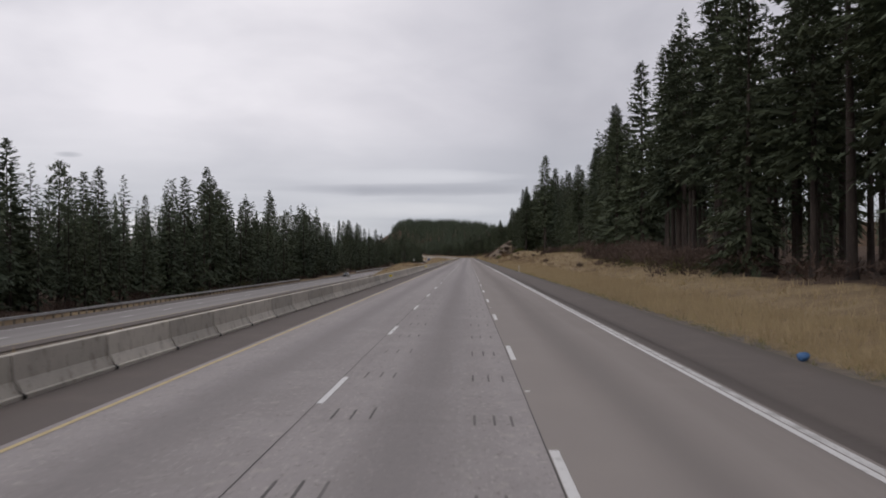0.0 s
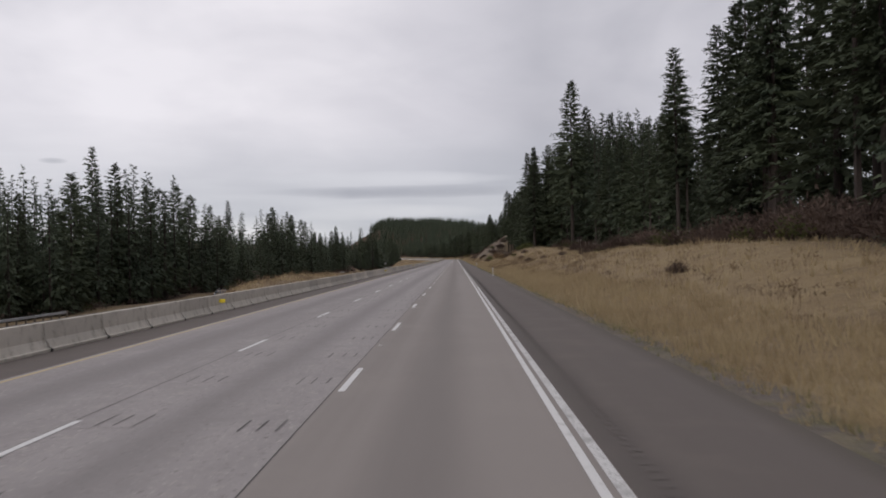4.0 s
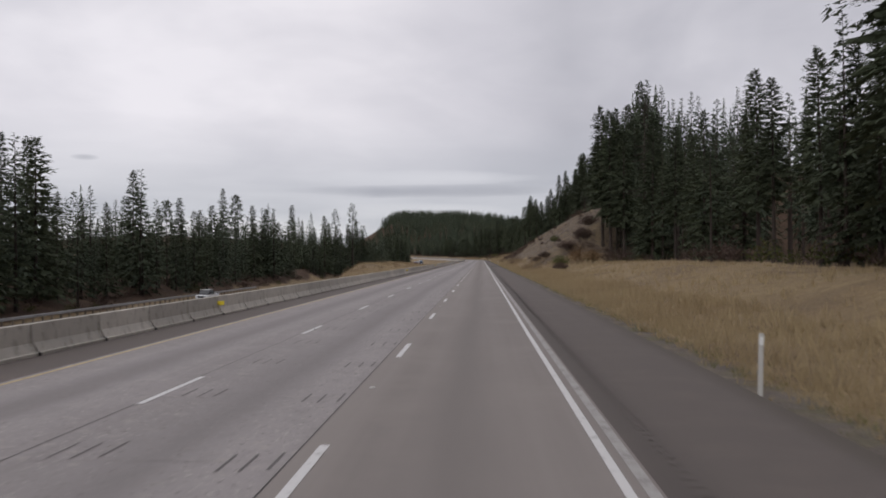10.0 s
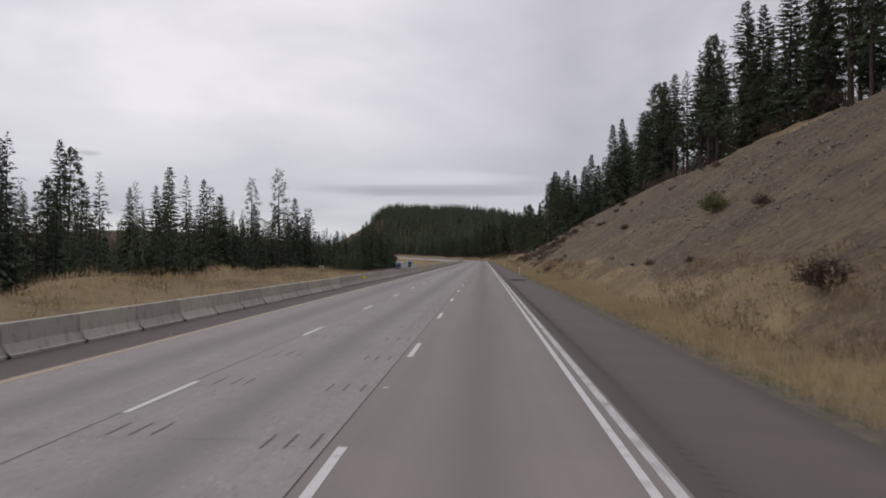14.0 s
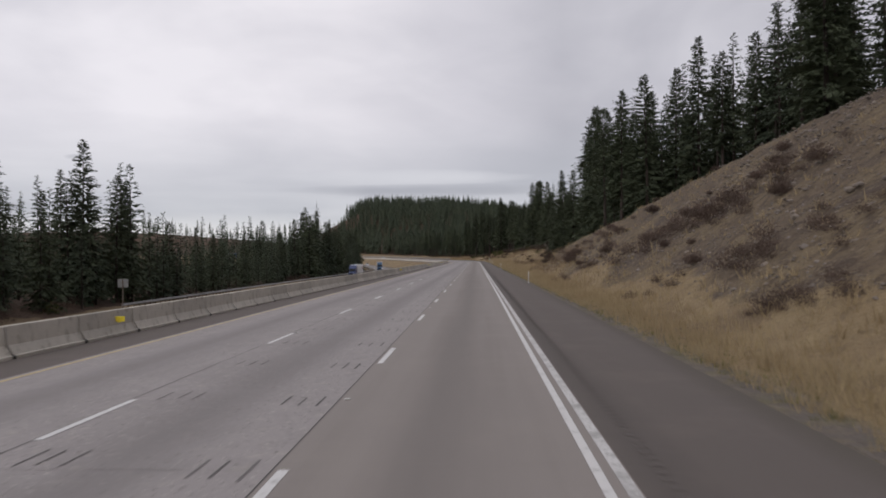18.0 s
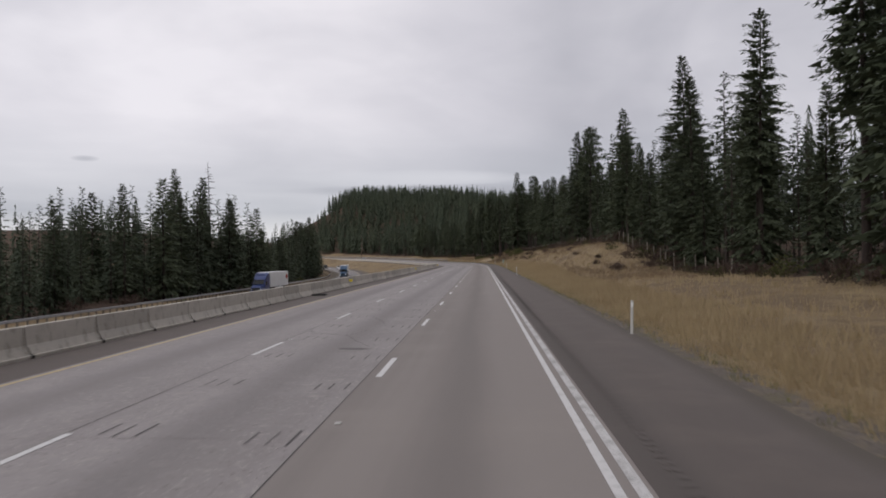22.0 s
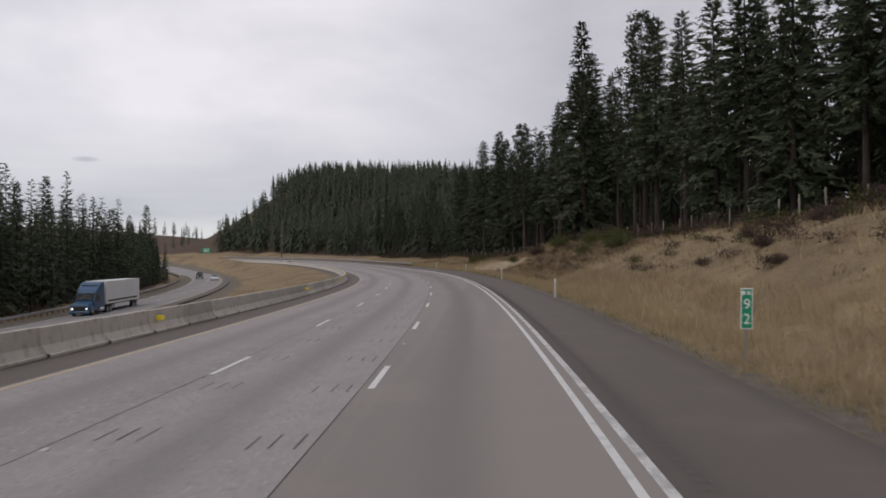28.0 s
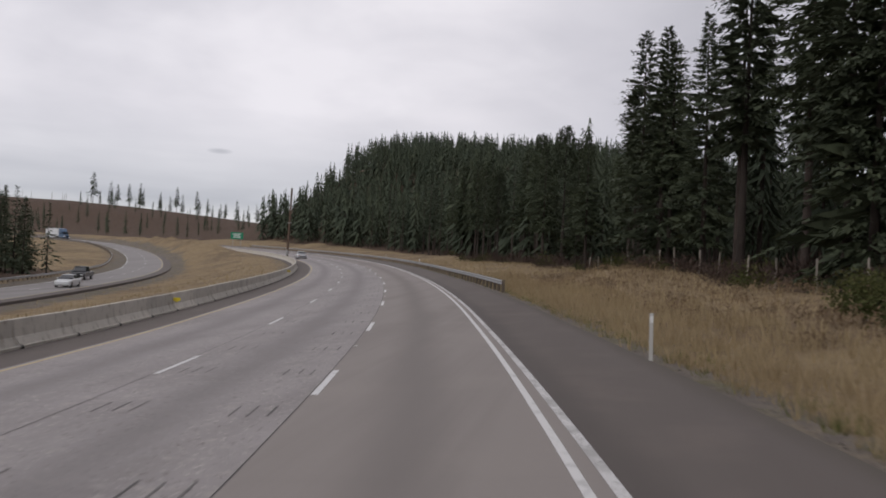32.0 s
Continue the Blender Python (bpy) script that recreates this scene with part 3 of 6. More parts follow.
def strip(name, s0, s1, o0, o1, lift, mat, ds=4.0, parent=None, thick=0.0, far=False, z_of=None):
    """A band along the road between the offsets o0 and o1 (numbers, or functions of s)."""
    n = max(2, int(abs(s1 - s0) / ds) + 1)
    s = np.linspace(s0, s1, n)
    zf = z_of or deck
    rows = []
    for f in (o0, o1):
        ov = f(s) if callable(f) else np.full(n, f)
        x, y = plan(s, ov)
        rows.append(np.stack([x, y, zf(s, ov) + lift], 1))
    v = np.concatenate(rows)
    i = np.arange(n - 1)
    faces = [np.stack([i, i + n, i + n + 1, i + 1], 1)]
    if thick:
        low = v.copy()
        low[:, 2] -= thick
        v = np.concatenate([v, low])
        q = 2 * n
        faces += [np.stack([i + 1, i + q + 1, i + q, i], 1), np.stack([i + n, i + n + q, i + n + q + 1, i + n + 1], 1)]
        faces.append(np.array([[0, q, q + n, n], [n - 1, 2 * n - 1, q + 2 * n - 1, q + n - 1]]))
    me = mesh_of(name, v, np.concatenate(faces), [mat])
    wide = np.concatenate([f(s) if callable(f) else np.full(n, f) for f in (o0, o1)])
    me.attributes.new("across", "FLOAT", "POINT").data.foreach_set("value", np.tile(wide, len(v) // len(wide)).astype(np.float32))
    ob = new(name, me)
    if parent:
        ob.parent = parent
    return ob

# ---------------------------------------------------------------- the land: one sheet to the horizon


def axis(*spans):
    out = []
    for a, b, d in spans:
        out += list(np.arange(a, b, d))
    return np.array(out + [spans[-1][1]])


GX = axis((-2600, -700, 190), (-700, -260, 22), (-260, -120, 5.0), (-120, -44, 2.7), (-44, 48, 1.4), (48, 130, 4.0), (130, 700, 30), (700, 2600, 190))
GY = axis((-900, -150, 75), (-150, 1000, 3.8), (1000, 1370, 3.6), (1370, 1800, 13), (1800, 4000, 200))
gx, gy = [a.ravel() for a in np.meshgrid(GX, GY)]
gz = ground(gx, gy)
gs, go = road_coords(gx, gy)
nx, ny = len(GX), len(GY)
ii, jj = [a.ravel() for a in np.meshgrid(np.arange(nx - 1), np.arange(ny - 1))]
quads = np.stack([jj * nx + ii, jj * nx + ii + 1, (jj + 1) * nx + ii + 1, (jj + 1) * nx + ii], 1)


def tree_line(s):
    """Offset at which the forest on the right begins."""
    return np.interp(s, [0, 100, 130, 185, 300, 380, 440, 462, 480, 640, 670, 700, 762.3, 1023.1, 1329.8], [19.5, 20, 22.5, 27, 28, 25, 24, 31, 37, 36, 29, 26, 24.5, 23.5, 24])


wander = 2.2 * wobble(gx, gy, 23.0, 21)


def soft(inside, width):
    """1 well inside, 0 outside, a ramp of that width between."""
    return np.clip(0.5 + inside / width, 0, 1)


covers = {
    "floor": np.maximum(soft(go - tree_line(gs) - 0.5 - wander, 4.0), soft(WB_O(gs) - 11.5 + wander * 0.6 - go, 4.0)),
    "scree": np.minimum(soft(go - 12.3 - wander * 0.6, 2.5), soft(34 + wander - go, 3.0)) * soft(cut_height(gs) - 3.0, 3.0),
    "cleared": soft(-260 - gx, 60.0) * soft(gy - 1330, 60.0) * (go < 0),
    "sand": np.max([soft(1 - np.hypot((gs - a) / b, (go - c + wander * 0.3) / d), 0.6) for a, b, c, d in ((973, 14, 12.0, 3.4), (954, 5, 13.5, 1.8), (823, 7, 12, 1.8))], axis=0),
    "gravel": np.max([np.minimum(soft(go - 5.5, 0.6), soft(8.0 - go, 1.6)), np.minimum(soft(-9.2 - go, 0.6), soft(go + 11.7, 1.6)), np.minimum(soft(WB_O(gs) + 8.5 - go, 2.0), soft(go - WB_O(gs) + 7.5, 2.0))], axis=0)}
covers["floor"] *= 1 - soft(gs - 1140, 8.0) * soft(-20 - go, 4.0) * soft(go + 150, 8.0)
me = mesh_of("ground", np.stack([gx, gy, gz], 1), quads, [M_LAND], None, True)
for key, val in covers.items():
    me.attributes.new(key, "FLOAT", "POINT").data.foreach_set("value", val.astype(np.float32))
land = new("ground", me)
tagged(land, "rolling ground of dry golden grass, scree and forest floor", "ground", kind="structure")

# ---------------------------------------------------------------- the carriageway
S0, S1 = -120.0, 1450.0
road = new("road")
tagged(road, "three-lane concrete motorway carriageway with asphalt shoulders", "road", kind="structure")
JOINT_O = lambda s: np.interp(s, [0, 35, 50, 110, 200, 335, 420, 560, 640, 690, 860, 900, 930, 960, 990], [0.0, -0.04, -0.09, -0.06, -0.15, -0.23, -0.16, -0.07, -0.15, -0.19, -0.15, -0.1, -0.06, -0.09, -0.02])
strip("left_lane", S0, S1, -7.45, -3.66, 0.0, M_CONC_OLD, parent=road, thick=0.3)
strip("middle_lane", S0, S1, -3.66, JOINT_O, 0.0, M_CONC_OLD, parent=road, thick=0.3)
strip("right_lane", S0, S1, JOINT_O, 3.97, 0.0, M_CONC_NEW, parent=road, thick=0.3)
strip("left_shoulder", S0, S1, -10.4, -7.45, -0.012, M_ASPHALT, parent=road, thick=0.3)
strip("right_shoulder", S0, S1, 3.97, 6.95, -0.012, M_ASPHALT, parent=road, thick=0.3)
INNER_O = lambda s: np.interp(s, [30, 60, 215, 300, 330, 420, 520, 600, 700, 850, 890, 1000], [3.66, 3.65, 3.69, 3.64, 3.57, 3.58, 3.62, 3.63, 3.58, 3.62, 3.66, 3.67])
OUTER_O = lambda s: np.interp(s, [30, 60, 110, 215, 330, 420, 530, 650, 780, 870, 930, 960, 1000], [3.82, 3.82, 3.88, 3.91, 3.85, 3.84, 3.89, 3.84, 3.85, 3.95, 4.06, 4.04, 3.98])
strip("lane_joint", S0, S1, lambda s: JOINT_O(s) - 0.01, lambda s: JOINT_O(s) + 0.01, 0.004, M_JOINT, parent=road)
strip("lane_joint", S0, S1, -3.725, -3.708, 0.004, M_JOINT, parent=road)
strip("edge_line", S0, S1, lambda s: INNER_O(s) - 0.06, lambda s: INNER_O(s) + 0.06, 0.005, M_WHITE, parent=road, ds=3)
for s0, s1, paint in ((S0, 190, M_WORN), (190, 432, M_FADED), (432, S1, M_WORN)):
    strip("edge_line", s0, s1, lambda s: OUTER_O(s) - 0.07, lambda s: OUTER_O(s) + 0.07, 0.005, paint, parent=road, ds=3)
strip("edge_line", S0, S1, -7.31, -7.205, 0.005, M_YELLOW, parent=road, ds=3)

E_PERIOD = 12.192


def local_piece(name, o0, o1, length, lift, mat, n=2):
    v, f = [], []
    for k in range(n + 1):
        v += [(o0, length * k / n, lift), (o1, length * k / n, lift)]
        if k:
            f.append((2 * k - 2, 2 * k - 1, 2 * k + 1, 2 * k))
    return mesh_of(name, v, f, [mat])


def on_road(ob, s, o=0.0, lift=0.0):
    """Seats an object whose own y runs along the road."""
    x, y = plan(s, o)
    a = float(heading(s))
    slope = float(bank(s))
    grade = float((road_z(s + 3) - road_z(s)) / 3)
    ob.matrix_basis = pose(float(x), float(y), float(deck(s, o)) + lift, math.degrees(math.atan(grade)), -math.degrees(math.atan(slope)), math.degrees(a))
    return ob


dash_mesh = {0: local_piece("lane_dash", 0.0, 0.13, 3.05, 0.006, M_WHITE), 1: local_piece("lane_dash", -0.06, 0.06, 3.05, 0.006, M_WHITE)}
left_dash = lambda s: s + float(np.interp(s, [20, 60, 90, 125, 200, 225, 260, 300, 330, 350, 380, 400, 440, 530, 560, 600, 625, 660, 740, 780, 870, 900, 945, 970, 1000], [-0.74, -0.4, -0.3, 0.28, 0.26, -0.1, 0.4, 0.05, 0.38, -0.06, 0.4, -0.05, -0.06, -0.4, 0.0, -0.6, 0.4, 0.0, -0.35, -0.68, -0.95, -0.4, -0.38, 0.1, 0.47]))
for k in range(-6, 108):
    on_road(child(new("lane_dash", dash_mesh[0]), road), 6.8 + E_PERIOD * k, 0.0)
    on_road(child(new("lane_dash", dash_mesh[1]), road), left_dash(13.9 + 12.135 * k), -3.65)

# dowel slots cut across the joints of the middle lane
slot_mesh = local_piece("dowel_slot", -0.019, 0.019, 0.82, 0.005, M_SLOT, 1)
rng = np.random.RandomState(5)
slot_v, slot_f = [], []
joint_v, joint_f = [], []
KNOWN = [23.9, 49.5, 78.8, 108.5, 256.0, 282.2, 313.8, 344.1, 408.6, 436.9, 531.0, 558.5, 589.1, 620.4, 651.9, 684.0, 714.5, 745.5, 775.8, 868.2, 928.6, 958.8]
joints = [KNOWN[0] - 4.27 * k for k in range(30, 0, -1)]
for a, b in zip(KNOWN, KNOWN[1:]):
    n = round((b - a) / 4.27)
    joints += [a + (b - a) * k / n for k in range(n)]
joints += [KNOWN[-1] + 4.27 * k for k in range(90)]
for s in joints:
    for path_o, late in ((-2.93, 0.55), (-0.66, 0.0)):
        if 373 < s < 398:
            continue
        for j in (-1, 0, 1):
            o = path_o + j * 0.30 + rng.uniform(-0.03, 0.03)
            sj = s + late + rng.uniform(-0.06, 0.06)
            if 280 <= s < 480:
                on_road(child(new("dowel_slot", slot_mesh), road), sj - 0.42, o)
            else:
                ln = rng.uniform(0.72, 0.95)
                for ds, do in ((-ln / 2, -0.019), (-ln / 2, 0.019), (ln / 2, 0.019), (ln / 2, -0.019)):
                    x, y = plan(sj + ds, o + do)
                    slot_v.append((x, y, deck(sj + ds, o + do) + 0.005))
                b = len(slot_v) - 4
                slot_f.append((b, b + 1, b + 2, b + 3))
    for o0, o1, w in ((-7.4, -0.25, 0.006), (0.02, 3.5, 0.0028)):
        sj = s + (0 if o0 < -1 else 0.3)
        for ds, o in ((-w, o0), (-w, o1), (w, o1), (w, o0)):
            x, y = plan(sj + ds, o)
            joint_v.append((x, y, deck(sj + ds, o) + 0.0035))
        b = len(joint_v) - 4
        joint_f.append((b, b + 1, b + 2, b + 3))
tagged(child(new("dowel_slots", mesh_of("dowel_slots", slot_v, slot_f, [M_SLOT])), road), kind="stuff")
tagged(child(new("slab_joints", mesh_of("slab_joints", joint_v, joint_f, [M_SEAM])), road), kind="stuff")

# rumble strip ground into the right shoulder
rv, rf = [], []
for s in np.arange(-20, 925, 0.31):
    for ds, o in ((-0.05, 4.27), (-0.05, 4.46), (0.05, 4.46), (0.05, 4.27)):
        x, y = plan(s + ds, o)
        rv.append((x, y, deck(s + ds, o) - 0.006))
    b = len(rv) - 4
    rf.append((b, b + 1, b + 2, b + 3))
tagged(child(new("rumble_strip", mesh_of("rumble_strip", rv, rf, [M_RUMBLE])), road), kind="stuff")

# raised studs between the dashes
bm = bmesh.new()
box(bm, (-0.05, -0.05, 0), (0.05, 0.05, 0.02), 0.012)
stud = part("road_stud", bm, M_POST, road)
on_road(stud, 6.8 - 4.6, 0.06)
for k in range(0, 52):
    for o in (0.06, -3.6):
        c = stud.copy()
        scene.collection.objects.link(c)
        on_road(c, 6.8 - 4.6 + E_PERIOD * 2 * k + (12.2 if o < 0 else 0), o)

# ---------------------------------------------------------------- concrete barrier of the median
barrier = new("median_barrier")
tagged(barrier, "precast concrete median barrier with stained upright sections", "barrier", kind="structure")
SEC = 3.66
profile = [(0.0, 0.0), (0.0, 0.075), (0.055, 0.10), (0.185, 0.33), (0.225, 0.80), (0.24, 0.815), (0.365, 0.815), (0.38, 0.80), (0.42, 0.33), (0.55, 0.10), (0.605, 0.075), (0.605, 0.0)]


def barrier_section(length):
    v, f, n = [], [], len(profile)
    for y, inset in ((0.022, 0.02), (0.05, 0.0), (length - 0.05, 0.0), (length - 0.022, 0.02)):
        for a, b in profile:
            chip = inset * 3.2 if b < 0.11 else inset
            v.append((-(a + (chip if a < 0.3 else -chip)), y + (0.05 if b < 0.11 and 0 < inset and y < 1 else 0) - (0.05 if b < 0.11 and inset and y > 1 else 0), max(b - inset * (b > 0.1), 0.0)))
    quads_ = []
    for r in range(3):
        for k in range(n - 1):
            quads_.append((r * n + k, (r + 1) * n + k, (r + 1) * n + k + 1, r * n + k + 1))
    for r in (0, 3):
        for k in range(n // 2 - 1):
            q = (r * n + k, r * n + k + 1, r * n + n - 2 - k, r * n + n - 1 - k)
            quads_.append(q if r == 0 else q[::-1])
    index = [0] * len(quads_)
    # dark filler painted as the shade inside the open joint, set back from the faces
    b0 = len(v)
    for y in (length - 0.026, length + 0.026):
        for a, b in profile:
            v.append((-(a + (0.022 if a < 0.3 else -0.022)), y, max(b - 0.022, 0.0)))
    for k in range(n - 1):
        quads_.append((b0 + k, b0 + n + k, b0 + n + k + 1, b0 + k + 1))
        index.append(1)
    # chipped notch at the foot of the joint, its shade drawn as dark faces
    b1 = len(v)
    v += [(0.004, length - 0.10, 0.0), (0.004, length + 0.10, 0.0), (0.004, length + 0.07, 0.075), (0.004, length - 0.07, 0.075), (-0.06, length + 0.02, 0.125), (-0.06, length - 0.02, 0.125)]
    quads_ += [(b1, b1 + 1, b1 + 2, b1 + 3), (b1 + 3, b1 + 2, b1 + 4, b1 + 5)]
    index += [1, 1]
    return mesh_of("barrier_section", v, quads_, [M_BARRIER, M_GAPSHADE], index)


sec = barrier_section(SEC)
B_O = -9.15
EDGES = [25.8, 56.6, 262.5, 353.2, 539.5, 692.9, 753.3, 878.3]
starts = [EDGES[0] - SEC * k for k in range(20, 0, -1)]
for a, b in zip(EDGES, EDGES[1:]):
    n = round((b - a) / 3.68)
    starts += [a + (b - a) * k / n for k in range(n)]
starts += [EDGES[-1] + SEC * k for k in range(140)]
SINGLES = 292
for a, b in zip(starts[:SINGLES], starts[1:]):
    on_road(child(new("barrier_section", sec), barrier), a, B_O, -0.01).scale = (1, (b - a) / SEC, 1)
bv, bf = [], []
sv = np.empty(len(sec.vertices) * 3)
sec.vertices.foreach_get("co", sv)
sv = sv.reshape(-1, 3)
sf = np.array([p.vertices[:] for p in sec.polygons])
for k in range(SINGLES, len(starts)):
    s = starts[k] + sv[:, 1]
    x, y = plan(s, B_O + sv[:, 0])
    bf.append(sf + len(bv) * len(sv))
    bv.append(np.stack([x, y, deck(s, np.full(len(s), B_O)) + sv[:, 2]], 1))
tagged(child(new("far_barrier_sections", mesh_of("far_barrier_sections", np.concatenate(bv), np.concatenate(bf), [M_BARRIER, M_GAPSHADE], np.tile([q.material_index for q in sec.polygons], len(bv)))), barrier), kind="stuff")

# yellow delineators on the barrier's top
bm = bmesh.new()
box(bm, (-0.05, -0.012, 0.0), (0.05, 0.012, 0.03))
box(bm, (-0.17, -0.01, 0.03), (0.17, 0.01, 0.2), 0.004)
mark = part("barrier_reflector", bm, M_REFLECT, None)
tagged(mark, "yellow reflector plate fixed high on the concrete barrier", "reflector", "reflectors along the barrier")
marks = (95.4, 165, 254.8, 338.5, 425.6, 500, 574.7, 670.4, 742.2, 810.2, 886.3, 917.3, 948.3, 982.6, 1017.4, 1066)
for i, s in enumerate(marks):
    on_road(mark if i == 0 else copy_thing(mark, Matrix()), s, B_O - 0.07, 0.40)

# ---------------------------------------------------------------- the other carriageway
far_road = new("far_road")
tagged(far_road, "lower two-lane concrete carriageway across the median", "road", kind="structure")
wbz = lambda s, o: WB_Z(s) + bank(s) * 0.5 * (o - WB_O(s))
strip("far_lanes", S0, S1, lambda s: WB_O(s) - 4.2, lambda s: WB_O(s) + 3.8, 0.0, M_WB, parent=far_road, thick=0.3, z_of=wbz)
strip("far_shoulder", S0, S1, lambda s: WB_O(s) + 3.8, lambda s: WB_O(s) + 5.4, -0.01, M_ASPHALT, parent=far_road, thick=0.3, z_of=wbz)
strip("far_shoulder", S0, S1, lambda s: WB_O(s) - 7.0, lambda s: WB_O(s) - 4.2, -0.01, M_ASPHALT, parent=far_road, thick=0.3, z_of=wbz)
strip("edge_line", S0, S1, lambda s: WB_O(s) + 3.55, lambda s: WB_O(s) + 3.67, 0.006, M_YELLOW, parent=far_road, z_of=wbz)
strip("edge_line", S0, S1, lambda s: WB_O(s) - 4.0, lambda s: WB_O(s) - 3.88, 0.006, M_WHITE, parent=far_road, z_of=wbz)
fd_v, fd_f = [], []
for k in range(-6, 110):
    for ds, do in ((0, -0.08), (0, 0.08), (3.05, 0.08), (3.05, -0.08)):
        s = E_PERIOD * k + ds
        o = float(WB_O(s)) + do
        x, y = plan(s, o)
        fd_v.append((x, y, float(wbz(s, o)) + 0.006))
    fd_f.append(tuple(len(fd_v) - 4 + q for q in range(4)))
tagged(child(new("far_lane_dashes", mesh_of("far_lane_dashes", fd_v, fd_f, [M_WHITE])), far_road), kind="stuff")

# steel guardrails


def guardrail(name, label, s0, s1, off, z_of, side, singles=300):
    top = new(name)
    tagged(top, label, "guardrail", kind="structure")
    pr = [(0.0, 0.72), (0.055, 0.695), (0.085, 0.65), (0.04, 0.595), (0.0, 0.565), (0.04, 0.535), (0.085, 0.48), (0.055, 0.435), (0.0, 0.41)]
    s = np.arange(s0, s1 + 0.1, 3.81)
    rows = []
    for a, b in pr:
        ov = off(s) + side * a
        x, y = plan(s, ov)
        rows.append(np.stack([x, y, z_of(s, ov) + b], 1))
    v = np.concatenate(rows)
    n = len(s)
    i = np.arange(n - 1)
    f = np.concatenate([np.stack([r * n + i, r * n + i + 1, (r + 1) * n + i + 1, (r + 1) * n + i], 1) for r in range(len(pr) - 1)])
    child(new("rail_beam", mesh_of("rail_beam", v, f, [M_STEEL], smooth=True)), top, "galvanised steel rail with a double wave")
    b = bmesh.new()
    box(b, (-0.09, -0.08, -0.4), (0.09, 0.08, 0.74))
    post = part("rail_post", b, M_TIMBER, top)
    ps = np.arange(s0 + 0.5, s1, 1.905)
    x, y = plan(ps, off(ps) - side * 0.12)
    zz = z_of(ps, off(ps))
    rest = []
    for k in range(len(ps)):
        m = pose(float(x[k]), float(y[k]), float(zz[k]), 0, 0, math.degrees(float(heading(ps[k]))))
        if k < singles:
            c = post if k == 0 else post.copy()
            if k:
                scene.collection.objects.link(c)
            c.matrix_basis = m
        else:
            rest.append(m)
    if rest:
        pv = np.array([q.co[:] for q in post.data.vertices])
        bm2 = [np.array([(m @ Vector(q))[:] for q in pv[:]]) for m in rest]
        polys = [p.vertices[:] for p in post.data.polygons]
        tris = np.array([(p[0], p[k], p[k + 1]) for p in polys for k in range(1, len(p) - 1)])
        fv = np.concatenate(bm2)
        ff = np.concatenate([tris + q * len(pv) for q in range(len(rest))])
        tagged(child(new("far_rail_posts", mesh_of("far_rail_posts", fv, ff, [M_TIMBER])), top), kind="stuff")
    return top


for s0, s1 in ((-80, 226), (333, 477), (657, 1360)):
    guardrail("far_guardrail", "galvanised steel guardrail on timber posts beside the lower carriageway", s0, s1, lambda s: WB_O(s) - 7.4, wbz, 1, 150)
guardrail("verge_guardrail", "galvanised steel guardrail along the outside of the bend", 1030, 1262, lambda s: 0 * s + 7.35, lambda s, o: deck(s, o) - 0.05, -1)

# ---------------------------------------------------------------- conifers


